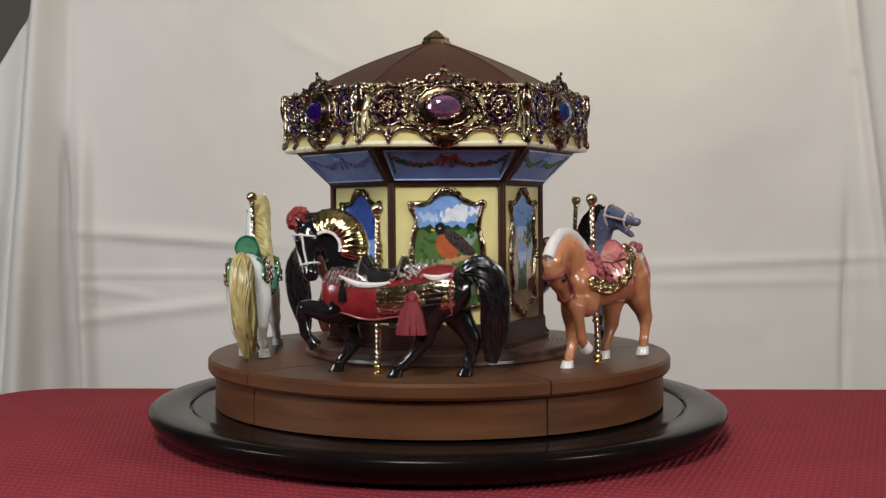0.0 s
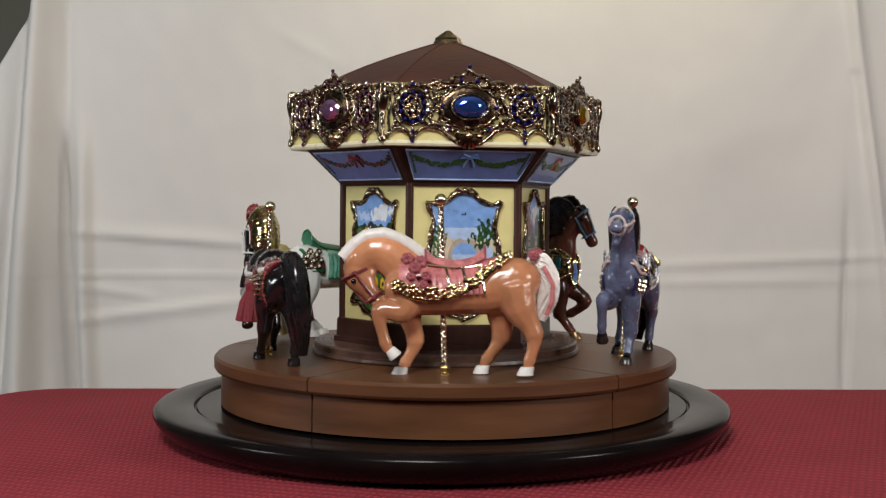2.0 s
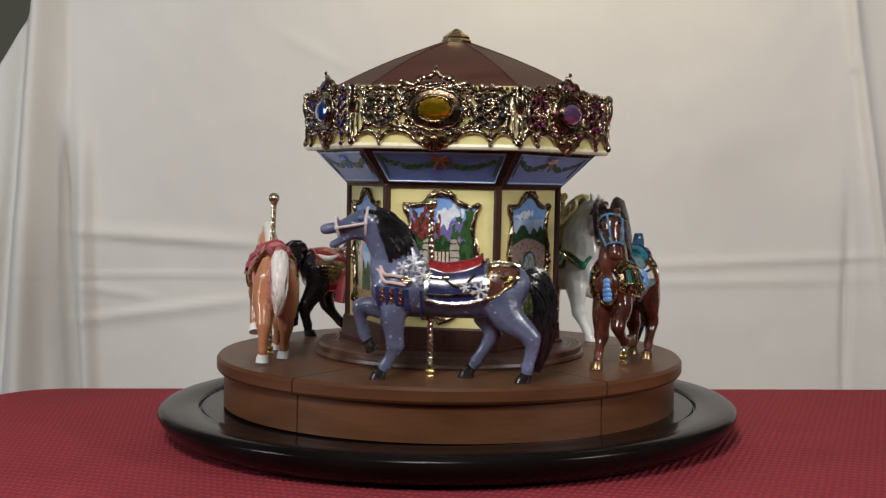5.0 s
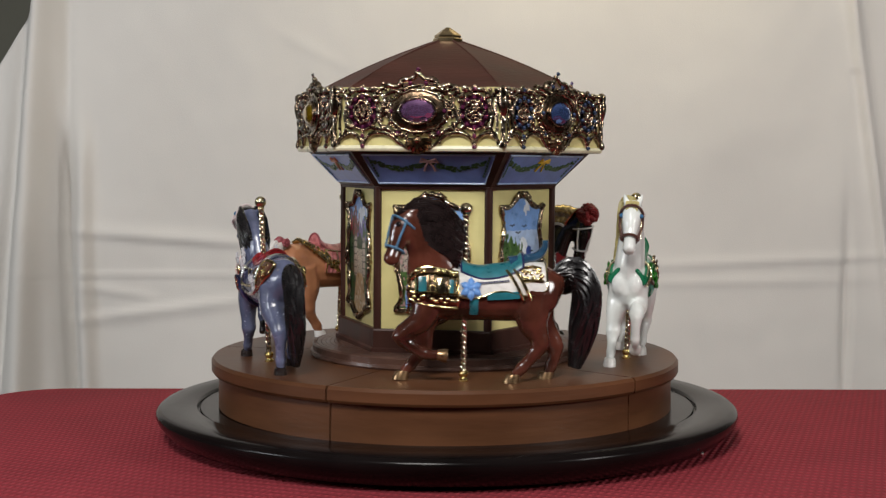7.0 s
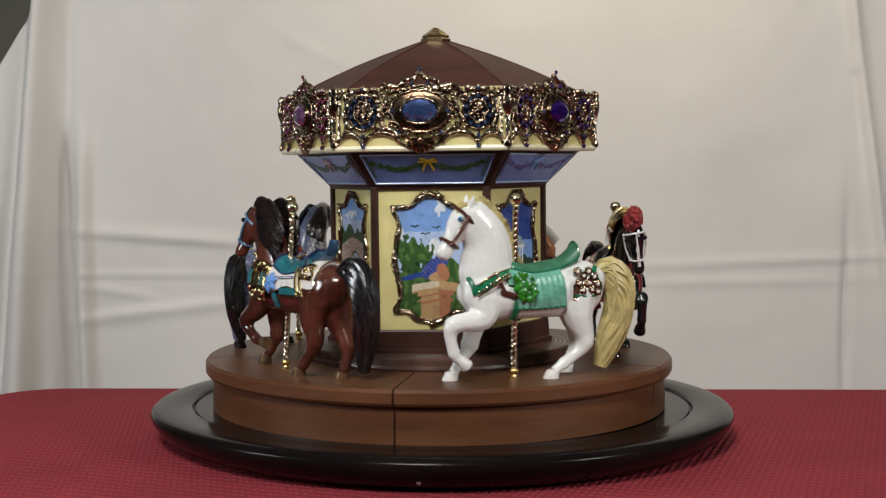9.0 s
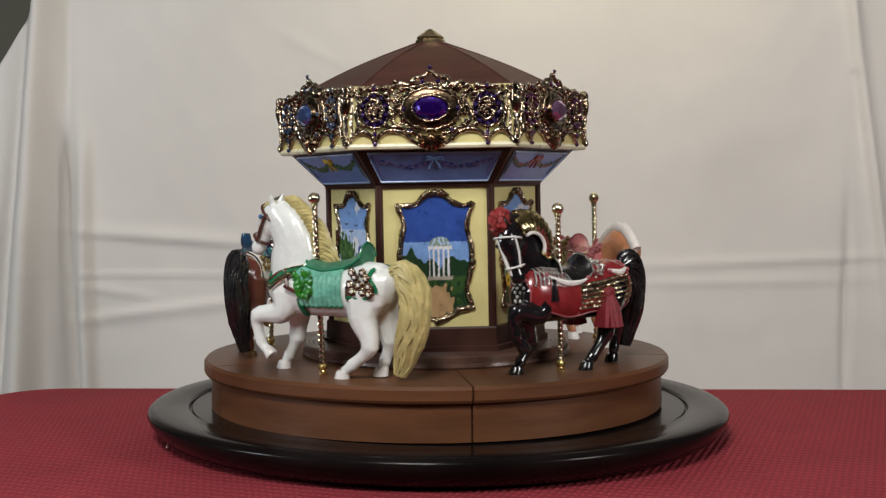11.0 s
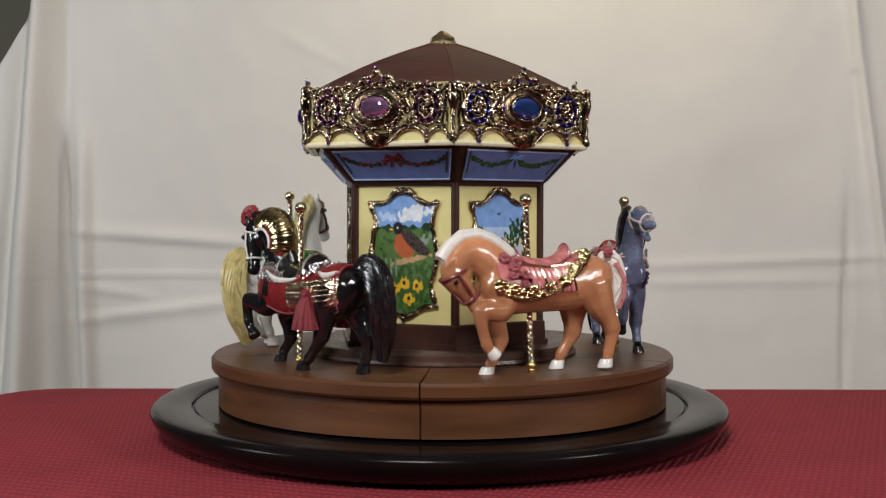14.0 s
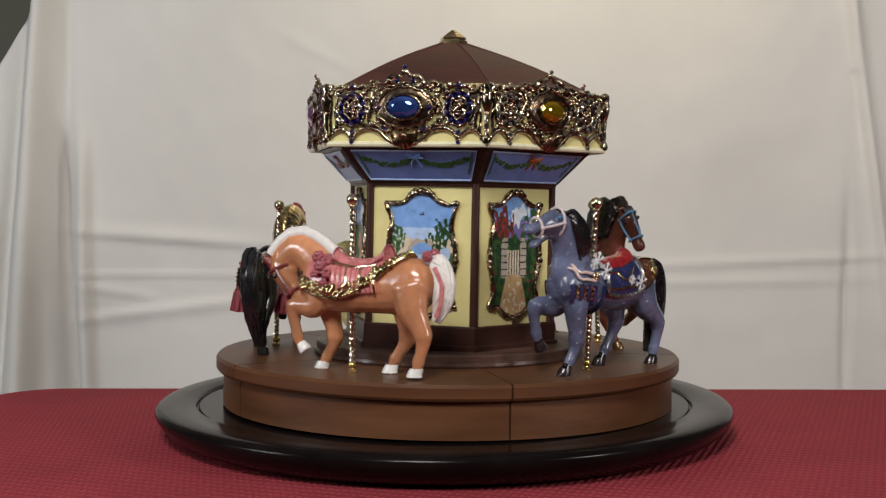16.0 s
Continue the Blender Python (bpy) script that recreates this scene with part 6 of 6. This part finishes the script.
def white_horse():
    DROP[0] = 1.0
    spec = dict(neck=((17, 60), (17.5, 78), (29, 94), (44, 70)), tilt=(-0.0061, 0.0013), pole=102.5, yaw=1, full_neck=1.36,
                legs=((7.5, 1, ((20, 46), (22, 36), (40, 33), (39, 18), (34, 13))), (-7.0, 1, ((17, 45), (21, 32), (24, 19), (31, 8), (34, 4))),
                      (7.5, 0, ((-37, 49), (-36, 35), (-40, 19), (-27, 8), (-21, 4))), (-7, 0, ((-39, 48), (-40, 34), (-43, 20), (-39, 9), (-37, 4)))),
                tail=dict(line=((-50, 57), (-58, 60), (-66, 49), (-65, 33), (-59, 16), (-54, 3)), r=8.6, label="long blond sculpted tail"),
                mane=dict(kind="fall", side=-1, length=16, count=60, back=0.75, forelock=True, lift=2.5, **{"from": 0.3}))
    h = build_horse(4, spec, WHITE_HIDE, WHITE_P, BLOND_HAIR, BLOND_HAIR, "glossy white horse with blond mane and green saddle", EYE_BLUE)
    for s in (1, -1):
        for i in range(9):
            bm = bmesh.new()
            x = -23 + 3.3 * i
            band(bm, lambda f, x=x: x - 1.2 * f, s * 50, s * 114, 1.9, 0.9, 10, 0, 0.7)
            part("fringe", bm, MINT_P, h.body)
        bm = bmesh.new()
        tube(bm, [hide_pt(-26 + 31 * q / 24, s * (115 + 2 * math.sin(q * 2.1)), 1.4) for q in range(25)], 0.75 * MM, 6)
        part("fringe_hem", bm, GREEN_P, h.body, "dark green hem of the fringe")
    bm = bmesh.new()
    loop = shell(bm, -24, 9, -66, 66, 0.8, 0.8, 12, 18)
    part("saddle_cloth", bm, MINT_P, h.body, "mint green saddle cloth")
    saddle(h, mat("satin_green_saddle", (0.050, 0.185, 0.105), 0.4, 0, 0.2, 200), -36, 4, "satin green saddle with raised cantle", 6.5, 1.5, 34, GREEN_P)

    def side(s):
        rng = random.Random(6)
        bm = bmesh.new()
        for q in range(5):
            band(bm, lambda f, q=q: 27 - 20 * f + q * 0.4, s * (74 + 4 * q), s * (30 + 4 * q), 1.2, 1.0, 12)
            band(bm, lambda f, q=q: 31 - 3 * f, 0, s * (74 + 4 * q), 1.2, 0.6, 10)
        part("breast_collar", bm, GREEN_P, h.body, "emerald breast collar")
        bm = bmesh.new()
        band(bm, lambda f: 27 - 22 * f, s * 72, s * 26, 0.6, 2.4, 12), band(bm, lambda f: 27 - 20 * f, s * 94, s * 48, 0.6, 2.4, 12)
        for i in range(10):
            ball(bm, hide_pt(26 - 2 * i, s * (84 - 4.4 * i), 2.6), 0.9 * MM, 1)
        part("gilt_piping", bm, GOLD, h.body)
        bm = bmesh.new()
        for i in range(40):
            c = hide_pt(rng.uniform(-6, 6), s * rng.uniform(44, 96), rng.uniform(1.8, 4.5))
            ball(bm, c, rng.uniform(1.0, 2.2) * MM, 1, 0, (1, 0.5, 1.2))
        part("leaf_ornament", bm, LEAF_P, h.body, "glossy green leaf cluster")
        bm = bmesh.new()
        band(bm, lambda f: 14 - 16 * f, s * 80, s * 92, 1.2, 1.6, 10), band(bm, lambda f: 16 - 4 * f, s * 44, s * 80, 1.1, 1.4, 10)
        part("brown_strap", bm, BROWN_P, h.body)
        bm = bmesh.new()
        lo, hi = (46, 100) if s > 0 else (-100, -46)
        loop = shell(bm, -47, -30, lo + 30 if s > 0 else lo, hi if s > 0 else hi - 30, 0.8, 0.8, 10, 10, lambda f: 5 * math.sin(f * 9))
        part("rump_cloth", bm, BROWN_P, h.body, "dark rump cloth with gilt roses")
        bm = bmesh.new()
        band(bm, lambda f: -46 + 2 * math.sin(5 * f), s * 40, s * 98, 1.5, 1.2, 12, 0, 0.6), band(bm, lambda f: -30 - 15 * f, s * 98, s * 106, 1.5, 1.2, 10, 0, 0.6)
        part("emerald_border", bm, GREEN_P, h.body)
        bm = bmesh.new()
        trim(bm, loop, 0.6)
        for x, a in ((-33, 52), (-40, 54), (-36, 63), (-43, 66), (-33, 74), (-39, 77), (-45, 82), (-35, 88), (-41, 91), (-45, 97)):
            rosette(bm, hide_pt(x, s * a, 2.2), 2.4, 6, 0, 1, OUT * s)
        part("gilt_rose", bm, [GLINT_GILT, WHITE_P], h.body)
        bm = bmesh.new()
        band(bm, lambda f: 4, s * 100, s * 150, 2.0, 0.8, 8, 0, 0.5)
        part("girth_strap", bm, GREEN_P, h.body)
    both(side)
    bridle(h, BROWN_P, 0.95, False, "brown leather bridle")
    bm = bmesh.new()
    for i in range(12):
        ball(bm, h.p0 + h.hd * (0.12 + 0.05 * i) + h.side * 5.9 * MM + h.front * (2.0 - 0.2 * i) * MM, 0.55 * MM, 1)
        ball(bm, h.p0 + h.hd * (0.12 + 0.05 * i) - h.side * 5.9 * MM + h.front * (2.0 - 0.2 * i) * MM, 0.55 * MM, 1)
    part("bridle_trim", bm, GOLD, h.body)


black_horse()
palomino_horse()
grey_horse()
bay_horse()
white_horse()


# ---- turning ----
def turned(t):
    """Degrees that the works have turned: an uneven clockwork turn of 13 s."""
    w = 2 * math.pi * t / 13.0
    s = 2 * math.pi * t / 12.992
    for n, a, b in ((1, -0.0379, 0.0227), (2, 0.0374, 0.0132), (3, -0.0007, -0.0098), (4, 0.0036, -0.0028)):
        s += a * math.sin(n * w) + b * (math.cos(n * w) - 1)
    # the spring runs a little faster over the last two seconds
    return -math.degrees(s) - 3.2 * (max(0.0, t - 14.0) / 2) ** 2


def motions():
    rows = [(i * 0.25, pose(0, 0, 0, 0, 0, turned(i * 0.25))) for i in range(65)]
    walk(turntable, rows)
    walk(carousel, rows)


motions()
